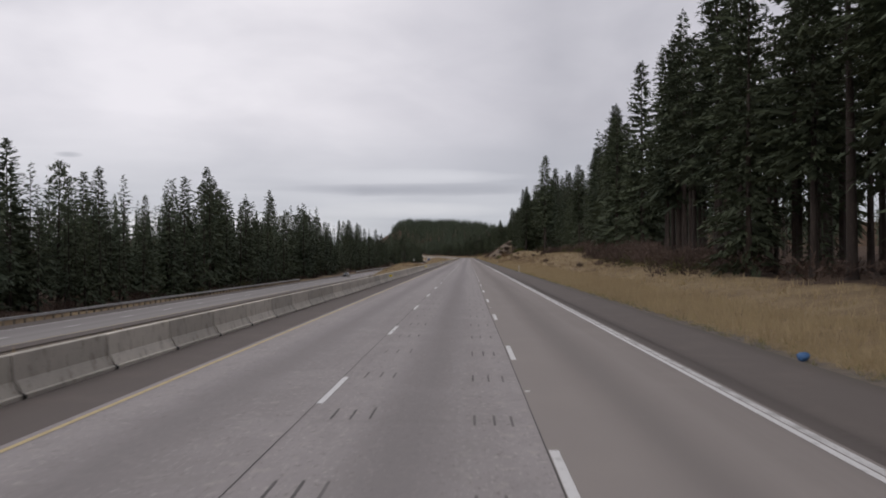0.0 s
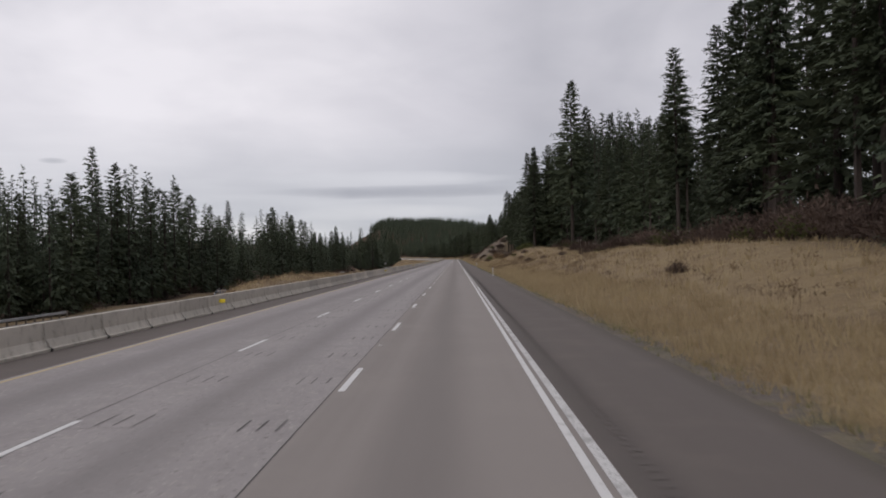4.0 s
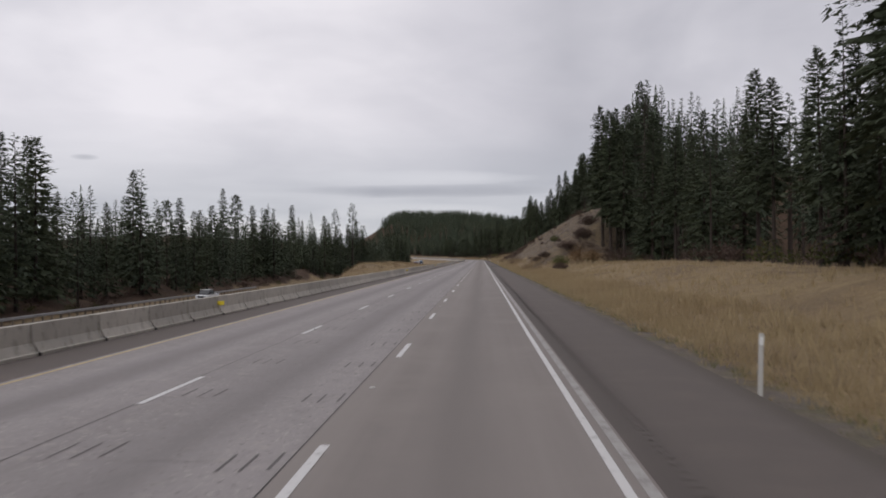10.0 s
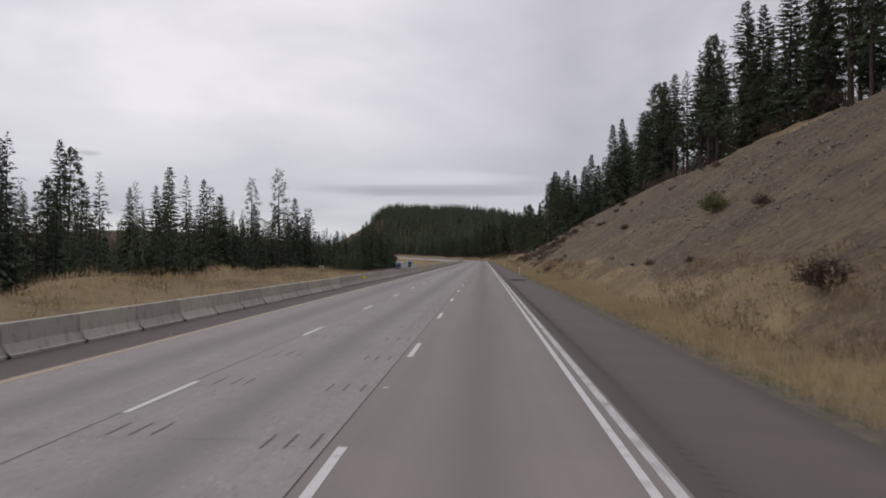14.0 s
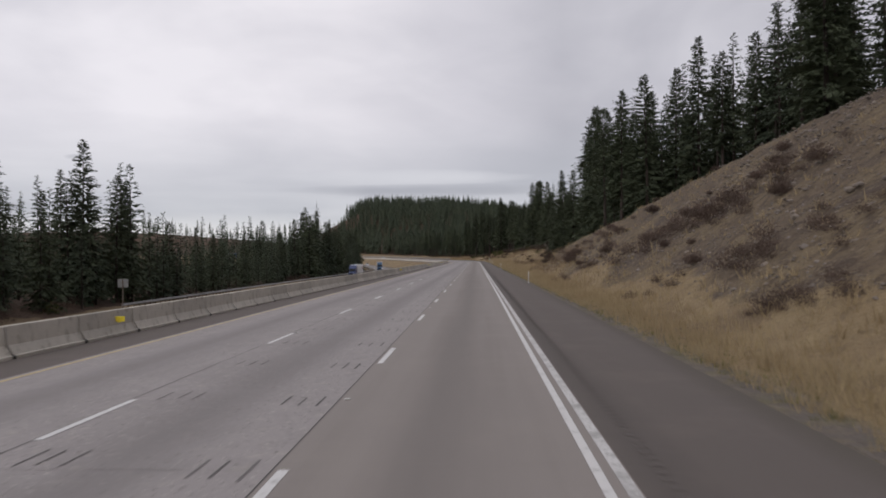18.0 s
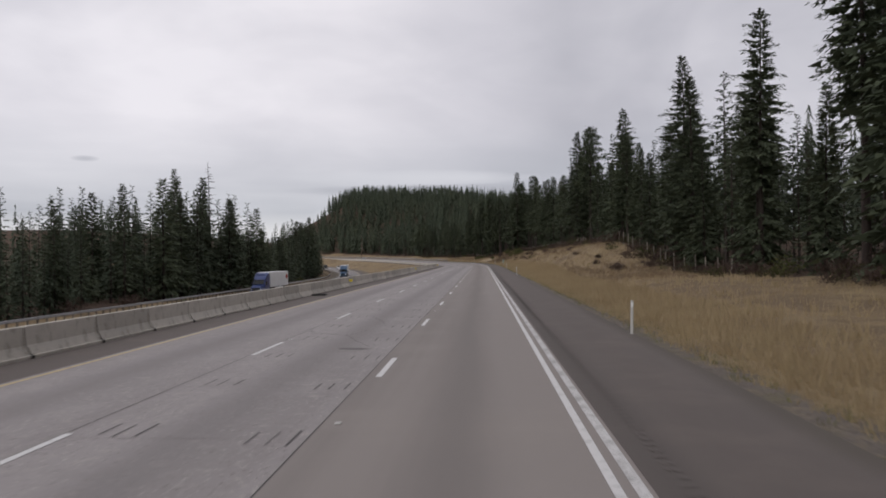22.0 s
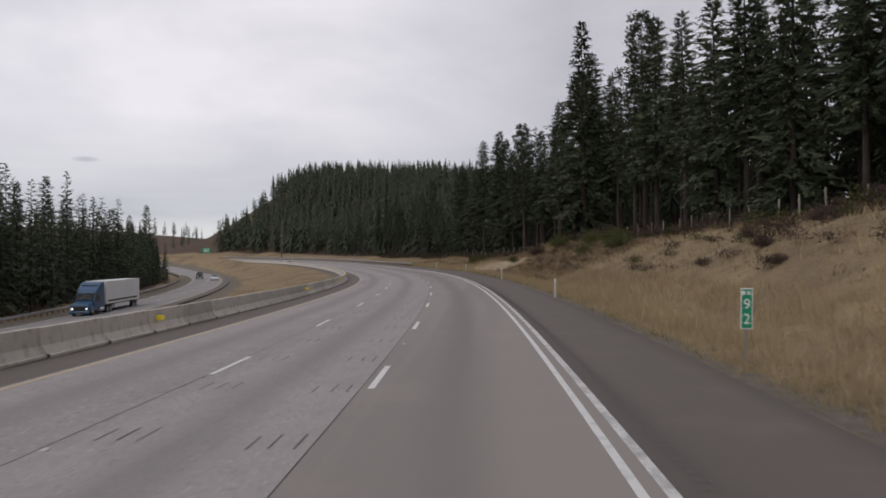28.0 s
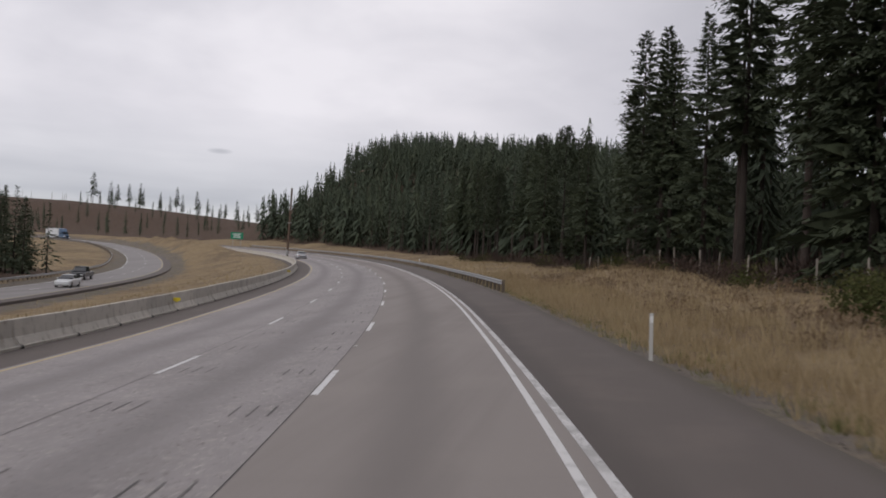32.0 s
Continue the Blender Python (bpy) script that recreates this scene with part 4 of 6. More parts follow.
def conifer(seed, height, base, width, branches, sprays, size, fat=1.0, droop=0.35, sides=8, taper=0.85, tuft=False, broad=1.0, heart=0):
    """Trunk and crown of one conifer as arrays of triangles: an uneven crown of whorled branches with pointed sprays."""
    r = np.random.RandomState(seed)
    tv, tf = [], []
    lev = [0.0, 0.03, 0.35, 0.7, 1.0]
    r0 = 0.0095 * height * fat + 0.04
    bend = r.uniform(-0.3, 0.3, 2)
    for k, q in enumerate(lev):
        rad = r0 * (1.35 if k == 0 else 1.0 - 0.95 * q)
        for j in range(sides):
            a = 6.283 * j / sides
            tv.append((math.cos(a) * rad + bend[0] * q * q, math.sin(a) * rad + bend[1] * q * q, q * height - (0.5 if k == 0 else 0)))
    for k in range(len(lev) - 1):
        for j in range(sides):
            a, b = k * sides + j, k * sides + (j + 1) % sides
            tf += [(a, b, b + sides), (a, b + sides, a + sides)]
    cv = []
    span = height - base
    lobes = r.uniform(0.8, 1.2, 9)
    patch = r.uniform(0.6, 1.25, (8, 5))
    for k in range(branches):
        q = ((k + r.rand()) / branches) ** 0.92
        z = base + span * q
        a = k * 2.39996 + r.uniform(-0.5, 0.5)
        full = (1 - q) ** taper * min(1.0, 0.55 + 2.6 * q)
        ln = width * full * r.uniform(0.65, 1.15) * lobes[int((a % 6.283) / 6.284 * 9)] * patch[int(q * 7.99), int((a % 6.283) / 6.284 * 5)] + 0.25
        if r.rand() < 0.07:
            ln *= 1.35
        ln = min(ln, 1.3 * width * full + 0.3)
        tilt = (0.45 * q * q - droop * (1 - q) * r.uniform(0.5, 1.3)) if not tuft else r.uniform(-0.15, 0.5)
        d = np.array([math.cos(a), math.sin(a), tilt])
        side = np.array([-math.sin(a), math.cos(a), 0.0])
        off = np.array([bend[0] * (z / height) ** 2, bend[1] * (z / height) ** 2, z])
        m = max(2, int(sprays * (0.4 + 0.7 * ln / width)))
        u = 0.22 + 0.78 * (np.arange(m) + r.uniform(0.1, 1.0, m)) / m
        if tuft:
            u = 0.5 + 0.5 * u
        p = off + np.outer(u * ln, d) - np.outer(0.12 * ln * u * u, (0, 0, 1.0))
        p = p + np.outer(r.normal(0, 0.11, m) * ln * u, side)
        p[:, 2] += r.normal(-0.08, 0.13, m)
        sgn = np.where(np.arange(m) % 2, 1, -1)
        turn = sgn * r.uniform(0.35, 1.2, m) * (1.1 - u * 0.8)
        w = np.outer(np.cos(turn), d) + np.outer(np.sin(turn), side)
        w[:, 2] += r.uniform(-0.75, 0.12, m)
        sl = size * r.uniform(0.6, 1.3, m) * (0.55 + 0.45 * (1 - q)) * (1.1 - 0.35 * u)
        if tuft:
            w = r.normal(0, 1, (m, 3)) + d * 0.5
            w /= np.linalg.norm(w, axis=1)[:, None]
            p = p + r.normal(0, 0.2, (m, 3))
            sl = size * r.uniform(0.5, 1.0, m)
        e = np.cross(w, (0, 0, 1.0))
        e /= np.linalg.norm(e, axis=1)[:, None] + 1e-6
        e[:, 2] += r.uniform(-0.9, 0.9, m)
        bw = (sl * r.uniform(0.09, 0.18, m) * broad)[:, None]
        cv.append(np.stack([p + e * bw, p + w * sl[:, None], p - e * bw], 1).reshape(-1, 3))
        # shaded foliage close to the stem
        if heart and not tuft:
            for c in range(heart):
                a0, a1 = sorted(r.uniform(0.0, 0.75, 2))
                hang = r.uniform(0.3, 0.8) * (1.1 - 0.6 * q)
                mid = off + d * ln * (a0 + a1) * 0.5 + side * r.normal(0, 0.07) * ln
                cv.append(np.stack([off + d * ln * a0 + side * r.normal(0, 0.05) * ln, off + d * ln * (a1 + 0.12) + side * r.normal(0, 0.08) * ln, mid - (0, 0, hang)]))
        # the bough itself
        cv.append(np.stack([off, off + d * ln * 0.85 + side * 0.05, off + d * ln * 0.85 + (0, 0, -0.06)]))
    cv = np.concatenate(cv)
    return np.array(tv), np.array(tf), cv, np.arange(len(cv)).reshape(-1, 3)


near_kinds = []
for i, (h, b, w, n, sp, sz, tp, tu, br) in enumerate(((29, 8.5, 4.4, 165, 42, 0.56, 0.7, False, 1.9), (27, 3.2, 4.7, 175, 42, 0.56, 0.78, False, 1.9), (31, 11.5, 4.0, 145, 46, 0.54, 0.55, False, 1.9),
                                                      (24, 1.2, 4.6, 170, 42, 0.56, 0.8, False, 1.9), (28, 11.0, 3.5, 115, 80, 0.46, 0.45, True, 1.9), (22, 1.2, 4.3, 165, 42, 0.54, 0.75, False, 1.9),
                                                      (27, 2.0, 4.9, 130, 26, 0.82, 0.85, False, 1.9), (24, 1.0, 4.8, 130, 26, 0.82, 0.85, False, 1.9), (28, 7.0, 3.8, 100, 46, 0.64, 0.5, True, 1.9), (22, 0.8, 4.6, 130, 26, 0.8, 0.8, False, 1.9), (26, 12.0, 2.3, 46, 30, 0.5, 0.5, True, 1.9))):
    tv, tf, cv, cf = conifer(40 + i, h, b, w, n, sp, sz, taper=tp, tuft=tu, broad=br, heart=4)
    trunk = new("trunk", mesh_of("trunk", tv, tf, [M_BARK], smooth=True))
    crown = new("crown", mesh_of("crown", cv, cf, [M_NEEDLE]))
    tree = new("conifer")
    child(trunk, tree), child(crown, tree)
    near_kinds.append((tree, h))
FAR_SIDE = {0: 8, 1: 6, 2: 8, 3: 7, 4: 8, 5: 9}

TREE_LABELS = ("tall dark conifer with a bare lower trunk at the forest edge", "full dark green conifer at the forest edge")
placed = []          # x, y, radius of every single tree
used = set()


def plant(x, y, height, which, turn, group):
    if x < -45:
        which = FAR_SIDE.get(which, which)
    tree, h = near_kinds[which]
    k = height / h
    m = pose(x, y, at(x, y) - 0.1, 0, 0, turn)
    if which in used:
        t = copy_thing(tree, m)
    else:
        used.add(which)
        t = tree
        t.matrix_basis = m
    wide = k * (1.2 if x < -45 else 1.13)
    t.scale = (wide, wide, k)
    tagged(t, TREE_LABELS[0 if which in (0, 2, 4, 8, 10) else 1], "tree", group)
    placed.append((x, y))
    return t


rt = np.random.RandomState(11)


RIGHT_S = [0, 123, 129, 145, 152, 175, 200, 220, 235, 245, 258, 266, 278, 300, 335, 352, 400, 430, 440, 470, 560, 640, 690, 705, 727, 733, 740, 745, 750, 757, 762, 769, 775, 781, 790, 797, 806, 811, 816, 820, 826, 838, 846, 855, 870, 884, 930, 955, 1000, 1040, 1075, 1129]
RIGHT_H = [28, 28, 13, 13, 27, 26, 28, 24, 18, 21.5, 20, 18, 25, 28, 26, 17, 17, 21, 24, 18.5, 19.5, 22, 25, 31, 31, 13, 15, 19, 14, 15, 20, 22, 20, 14, 14, 18, 21, 21, 17, 14, 17, 18, 24, 26, 23, 19, 21, 26, 26.5, 25, 18, 18]


def right_height(s):
    return np.interp(s, RIGHT_S, RIGHT_H)


def pick_kind(s):
    tall = rt.rand() < (0.92 if s > 840 else 0.75 if s < 110 or 430 < s < 470 else 0.3 if 470 < s < 690 else 0.5)
    return ((0, 2, 4, 0) if tall else (1, 3, 5, 3))[rt.randint(0, 4)]


# the front row on the right
s = -25.0
while s < 1150:
    o = float(tree_line(s)) + rt.uniform(0.3, 3.6)
    x, y = plan(s, o)
    plant(float(x), float(y), float(right_height(s)) * rt.uniform(0.82, 1.1), pick_kind(s), rt.uniform(0, 360), "conifers at the edge of the forest")
    s += rt.uniform(5.0, 8.4)
# landmark trees
for x, y, top, which in ((24.3, 148, 27.4, 3), (25, 282, 36.4, 0), (34.3, 290.6, 31.4, 1), (24.1, 441.2, 27.2, 0), (23.2, 444.0, 28.5, 0), (26.5, 449, 29, 2), (33, 620.3, 34.5, 3), (40.2, 605.2, 41, 4), (36, 625.4, 36.9, 1),
                         (27.1, 665.9, 28.5, 5), (24.5, 672, 27.5, 0), (21.5, 322, 28, 0), (22.5, 329, 30, 1), (21.8, 337, 29.5, 1), (23.5, 344, 27.5, 0), (26.5, 333, 31, 2), (27.5, 340, 29, 1), (22.6, 675.8, 25.4, 4), (25.5, 741, 22.8, 2), (26, 767, 25.5, 1), (24.5, 800.5, 25.5, 5), (23.5, 852, 30, 1), (15.2, 961, 32.6, 3), (7.1, 1027, 27.2, 5), (-2.3, 1052, 23.6, 3),
                         (-73, 157.9, 18.6, 3), (-59.8, 190.1, 22.9, 3), (-68.7, 281, 25.3, 1), (-73, 301, 24.5, 5), (-65, 317.3, 21.1, 5), (-92.6, 457.7, 27.8, 1), (-97.9, 609.8, 29.7, 1), (-90.1, 598.8, 26.1, 4),
                         (-65, 419.1, 20.7, 3), (-57.4, 627.5, 22.3, 10), (-50.3, 627.5, 24.5, 10), (-70.3, 605.4, 22.7, 3), (-54.9, 663.3, 19.9, 3), (-60.1, 833.7, 19, 3), (-70.6, 819.2, 15.2, 5), (-87.9, 1067, 17.3, 3)):
    plant(x, y, top - at(x, y) + 0.1, which, rt.uniform(0, 360), "conifers beside the road")
# the front row on the left
LEFT_S = [0, 105, 125, 150, 185, 200, 210, 245, 275, 300, 320, 335, 345, 355, 372, 392, 408, 424, 432, 445, 462, 475, 497, 510, 522, 535, 553, 563, 590, 600, 615, 622, 635, 643, 656, 668, 680, 700, 745, 768, 782, 792, 815, 845, 860, 870, 885, 965, 998, 1015, 1040, 1065]
LEFT_H = [19, 19.5, 18.5, 21, 26, 21, 18, 22, 25, 21, 17.5, 15, 11, 14, 20, 23, 20.5, 13, 20, 14, 17.5, 16, 10.5, 18, 19, 12.5, 12, 20, 19, 12, 12, 17, 18, 19, 16, 23, 20, 15, 11, 13, 13.5, 17, 21, 24, 23, 15, 13, 21, 21.5, 18.5, 17, 14]


def left_height(s):
    return float(np.interp(s, LEFT_S, LEFT_H))


s = -10.0
while s < 1130:
    o = float(WB_O(s)) - rt.uniform(12.5, 19.5)
    if not 484 < s < 500 and not 530 < s < 556:
        x, y = plan(s, o)
        plant(float(x), float(y), left_height(s) * rt.uniform(0.84, 1.1), (1, 3, 5, 3, 1, 5, 4)[rt.randint(0, 7)], rt.uniform(0, 360), "conifers beyond the lower carriageway")
    s += rt.uniform(7.6, 12.4)


def forest(name, label, spots, kinds, mats):
    """Joined woods: spots is a list of x, y, height."""
    vs, fs_, idx, base = [], [], [], 0
    r = np.random.RandomState(len(spots))
    xs, ys = np.array([p[0] for p in spots]), np.array([p[1] for p in spots])
    zs = ground(xs, ys)
    for (x, y, h), z in zip(spots, zs):
        tv, tf, cv, cf, h0 = kinds[r.randint(0, len(kinds))]
        a, k = r.uniform(0, 6.28), h / h0
        c, sn = math.cos(a) * k, math.sin(a) * k
        v = np.concatenate([tv, cv])
        w = np.stack([v[:, 0] * c - v[:, 1] * sn + x, v[:, 0] * sn + v[:, 1] * c + y, v[:, 2] * k + z - 0.1], 1)
        vs.append(w)
        fs_.append(np.concatenate([tf, cf + len(tv)]) + base)
        idx.append(np.concatenate([np.zeros(len(tf), int), np.ones(len(cf), int)]))
        base += len(v)
    ob = new(name, mesh_of(name, np.concatenate(vs), np.concatenate(fs_), mats, np.concatenate(idx)))
    return tagged(ob, label, "forest", kind="stuff")


def low_kind(seed, h, b, w, n, sp, sz, sides=5, broad=1.5):
    return (*conifer(seed, h, b, w, n, sp, sz, sides=sides, broad=broad, heart=2 if sp > 4 else 0, taper=0.92 if sp > 4 else 0.8), h)


mid_kinds = [low_kind(70 + i, *q) for i, q in enumerate(((26, 2.5, 5.6, 72, 9, 1.05, 5, 2.3), (28, 5, 5.1, 66, 9, 1.05, 5, 2.3), (22, 1.2, 5.4, 72, 9, 1.0, 5, 2.3), (24, 2, 5.0, 70, 9, 1.0, 5, 2.3)))]
side_kinds = [low_kind(80 + i, *q) for i, q in enumerate(((27, 10, 4.4, 62, 17, 0.74, 5, 1.9), (29, 13, 4.1, 56, 17, 0.74, 5, 1.9), (24, 6, 4.4, 64, 16, 0.74, 5, 1.9), (26, 9, 4.0, 60, 17, 0.74, 5, 1.9)))]


def spire(seed, h, w, tiers, around, base=0.4):
    """A distant conifer: ragged tiers of drooping pointed boughs round a thin stem."""
    r = np.random.RandomState(seed)
    tv = np.array([(0.12 * math.cos(a), 0.12 * math.sin(a), z) for z in (-0.5, h * 0.9) for a in (0, 2.1, 4.2)])
    tf = np.array([(j, (j + 1) % 3, 3 + (j + 1) % 3) for j in range(3)])
    out = []
    lean = r.normal(0, 0.012, 2)
    for k in range(tiers):
        q = (k + r.uniform(-0.25, 0.25)) / tiers
        z = base + (h - base) * max(q, 0) ** 0.94
        rad = w * (1.02 - q) ** 0.85 * min(1, 0.6 + 2 * q) * r.uniform(0.8, 1.2) + 0.1
        n = max(3, int(around * (1 - 0.55 * q)))
        turn = r.uniform(0, 6.28)
        for j in range(n):
            a = turn + 6.283 * (j + r.uniform(-0.3, 0.3)) / n
            ln = rad * r.uniform(0.55, 1.3)
            half = 0.62 * 6.283 / n
            up = (h - base) / tiers * r.uniform(0.75, 1.25)
            c = np.array([lean[0] * z, lean[1] * z, 0])
            root = c + (math.cos(a - half) * rad * 0.22, math.sin(a - half) * rad * 0.22, z + up)
            root2 = c + (math.cos(a + half) * rad * 0.22, math.sin(a + half) * rad * 0.22, z + up * r.uniform(0.6, 1.2))
            tip = c + (math.cos(a) * ln, math.sin(a) * ln, z - 0.25 * rad * r.uniform(0.2, 1.4))
            out.append(np.stack([root, tip, root2]))
    s0 = np.array([lean[0] * h, lean[1] * h, h])
    out.append(np.stack([s0 + (0.12, 0, -0.14 * h), s0, s0 + (-0.1, 0.1, -0.14 * h)]))
    out.append(np.stack([s0 + (0, 0.12, -0.14 * h), s0, s0 + (0.05, -0.12, -0.14 * h)]))
    cv = np.concatenate(out)
    return tv, tf, cv, np.arange(len(cv)).reshape(-1, 3), h


far_kinds = [spire(90 + i, *q) for i, q in enumerate(((24, 3.9, 15, 10, 3.0), (21, 3.7, 14, 10, 2.0), (26, 3.6, 16, 10, 5.0), (23, 3.4, 15, 9, 4.0)))]
rf2 = np.random.RandomState(23)
spots = []
for k in range(720):
    s, dd = rf2.uniform(-30, 1210), 1.0 + 26 * rf2.rand() ** 1.5
    if k > 660:
        s, dd = rf2.uniform(632, 700), rf2.uniform(0.5, 14)
    x, y = plan(s, float(tree_line(s)) + dd)
    spots.append((float(x), float(y), float(right_height(s)) * rf2.uniform(0.7, 1.05)))
for s0, s1 in ((18, 75), (240, 300), (300, 345), (748, 800), (882, 930)):
    for k in range(40):
        s = rf2.uniform(s0, s1)
        x, y = plan(s, float(tree_line(s)) + rf2.uniform(1, 12))
        spots.append((float(x), float(y), float(right_height(s)) * rf2.uniform(0.8, 1.08)))
forest("forest", "dense dark conifer forest beside the road", spots, side_kinds, [M_BARK, M_FARNEEDLE])
spots = []
for k in range(1150):
    s, dd = rf2.uniform(-20, 1135), 13 + 44 * rf2.rand() ** 1.8
    if (484 < s < 500 or 530 < s < 556) and rf2.rand() < 0.8:
        continue
    x, y = plan(s, float(WB_O(s)) - dd)
    spots.append((float(x), float(y), left_height(s) * rf2.uniform(0.62, 1.03)))
for k in range(50):
    x, y = plan(rf2.uniform(1015, 1092), float(WB_O(1060)) - rf2.uniform(9.8, 22))
    spots.append((float(x), float(y), rf2.uniform(6.5, 12.5)))
for k in range(60):
    x, y = plan(rf2.uniform(1012, 1078), float(WB_O(1040)) - rf2.uniform(13, 44))
    spots.append((float(x), float(y), rf2.uniform(8.5, 14.5)))
forest("forest", "dense dark conifer forest beyond the lower carriageway", spots, mid_kinds, [M_BARK, M_FARNEEDLE])
hill_kinds = [spire(130 + i, *q) for i, q in enumerate(((14, 3.5, 9, 9), (13, 3.2, 9, 9), (15, 3.1, 10, 9), (12, 3.6, 8, 9), (16, 3.0, 10, 8)))]
spots = []
while len(spots) < 5200:
    x, y = rf2.uniform(-200, 300), rf2.uniform(1095, 1450)
    s, o = road_coords(x, y)
    if 26 < o[0] < 330 and x > -134 + 0.12 * (y - 1319) and (x < 20 or rf2.rand() < 0.7):
        spots.append((x, y, rf2.uniform(9, 15.5) + (4 if o[0] < 34 else 0)))
forest("wooded_hill", "distant wooded hill of dark conifers", spots, hill_kinds, [M_BARK, M_FARNEEDLE])
spots = []
for k in range(320):
    s, dd = rf2.uniform(300, 1100), rf2.uniform(40, 130)
    x, y = plan(s, float(tree_line(s)) + dd)
    spots.append((float(x), float(y), rf2.uniform(18, 26)))
for k in range(500):
    s, dd = rf2.uniform(-20, 1150), rf2.uniform(13, 48)
    x, y = plan(s, float(tree_line(s)) + dd)
    spots.append((float(x), float(y), float(right_height(s)) * rf2.uniform(0.6, 0.84)))
for k in range(34):
    x, y = plan(rf2.uniform(437, 459), rf2.uniform(26, 38))
    spots.append((float(x), float(y), rf2.uniform(13, 20)))
for k in range(240):
    s, dd = rf2.uniform(870, 1100), rf2.uniform(7, 34)
    x, y = plan(s, float(tree_line(s)) + dd)
    spots.append((float(x), float(y), rf2.uniform(16, 22.5)))
for k in range(740):
    s, dd = rf2.uniform(-20, 1100) if k < 500 else rf2.uniform(0, 330), rf2.uniform(15.5, 48)
    if 485 < s < 590 and rf2.rand() < 0.7:
        continue
    x, y = plan(s, float(WB_O(s)) - dd)
    spots.append((float(x), float(y), left_height(s) * rf2.uniform(0.55, 0.85)))
for k in range(300):
    s, dd = rf2.uniform(0, 900), rf2.uniform(70, 160)
    x, y = plan(s, float(WB_O(s)) - dd)
    spots.append((float(x), float(y), rf2.uniform(12, 20)))
for k in range(130):
    x, y = rf2.uniform(-440, -160), rf2.uniform(1260, 1600)
    s, o = road_coords(x, y)
    if abs(o[0]) > 14 and abs(o[0] - float(WB_O(s[0]))) > 14:
        spots.append((x, y, rf2.uniform(7, 15)))
forest("forest", "deeper rows of dark conifer forest behind the edge trees", spots, far_kinds, [M_BARK, M_FARNEEDLE])

# scattered trees left standing along the cleared ridge
rr_ = np.random.RandomState(61)
spots = []
for k in range(26):
    u = k / 25
    spots.append((-452 + 150 * u + rr_.uniform(-5, 5), 1632 + 58 * u + rr_.uniform(-22, 6), (27 - 12 * u) * rr_.uniform(0.6, 1.1)))
ridge_kinds = [low_kind(150 + i, 24, b, 3.9, 46, 6, 2.1, 4, 3.0) for i, b in enumerate((2, 7, 4))]
forest("lone_conifers", "scattered lone conifers along the cleared ridge", spots, ridge_kinds, [M_BARK, M_FARNEEDLE])
bm = bmesh.new()
tube(bm, (0, 0, -0.5), (0.05, 0, 6.5), 0.2, 0.1, 6)
tube(bm, (0.02, 0, 4.0), (0.9, 0.2, 4.7), 0.06, 0.03, 5)
stump = part("dead_snag", bm, M_TIMBER, None)
tagged(stump, "bare grey dead tree stem standing on the cleared ridge", "snag", "snags on the cleared ridge")
for k in range(12):
    x, y = rr_.uniform(-640, -470), rr_.uniform(1600, 1640)
    m = pose(x, y, at(x, y), rr_.uniform(-4, 4), rr_.uniform(-4, 4), 0)
    if k:
        copy_thing(stump, m)
    else:
        stump.matrix_basis = m


def snag_tree(x, y, height, seed, label):
    """A dead conifer: a bare leaning stem with a few long broken branches."""
    r = random.Random(seed)
    t = new("dead_conifer")
    b = bmesh.new()
    tube(b, (0, 0, -0.5), (0.15, 0.0, height), 0.24, 0.03, 8)
    part("trunk", b, M_BARK, t)
    for k in range(40):
        b = bmesh.new()
        q = r.uniform(0.4, 0.97)
        a, ln = r.uniform(0, 6.283), (1 - q) * 6.0 * r.uniform(0.4, 1.2) + 0.35
        z = height * q
        mid = (math.cos(a) * ln * 0.6, math.sin(a) * ln * 0.6, z - ln * 0.12)
        tube(b, (0, 0, z), mid, 0.08, 0.05, 4)
        tube(b, mid, (math.cos(a + 0.2) * ln, math.sin(a + 0.2) * ln, z - ln * 0.08), 0.05, 0.025, 4)
        part("branch", b, M_BARK, t)
    t.matrix_basis = pose(x, y, at(x, y), 0, 1.5, r.uniform(0, 360))
    return tagged(t, label, "tree")


snag_tree(-56.0, 843.0, 28.5, 3, "dead leafless conifer above the trees beyond the lower carriageway")
snag_tree(27.0, 428.0, 25.5, 5, "dead leafless conifer among the forest edge trees")

# ---------------------------------------------------------------- shrubs, brush, grass, stones


def twiggy(seed, h, w, n, blade, leafy):
    """A shrub: stems fanning out of the ground with twigs or leaf clumps on them."""
    r = np.random.RandomState(seed)
    out = []
    for k in range(n):
        a, lean = r.uniform(0, 6.283), r.uniform(0.05, 1.0) ** 0.7
        tip = np.array([math.cos(a) * w * lean, math.sin(a) * w * lean, h * (1.05 - 0.55 * lean * lean) * r.uniform(0.6, 1.1)])
        root = np.array([math.cos(a), math.sin(a), 0]) * 0.12 * lean
        t = r.uniform(0.2, 1.0) ** 0.7
        p = root + (tip - root) * t
        d = tip - root
        d /= np.linalg.norm(d)
        d = d * (0.4 if leafy else 0.75) + r.normal(0, 0.6 if leafy else 0.38, 3)
        d /= np.linalg.norm(d) + 1e-6
        e = np.cross(d, r.normal(0, 1, 3))
        e /= np.linalg.norm(e) + 1e-6
        ln, wd = blade * r.uniform(0.6, 1.3), blade * (r.uniform(0.25, 0.45) if leafy else r.uniform(0.06, 0.13))
        out.append(np.stack([p + e * wd, p + d * ln, p - e * wd]))
    v = np.concatenate(out)
    return v, np.arange(len(v)).reshape(-1, 3)


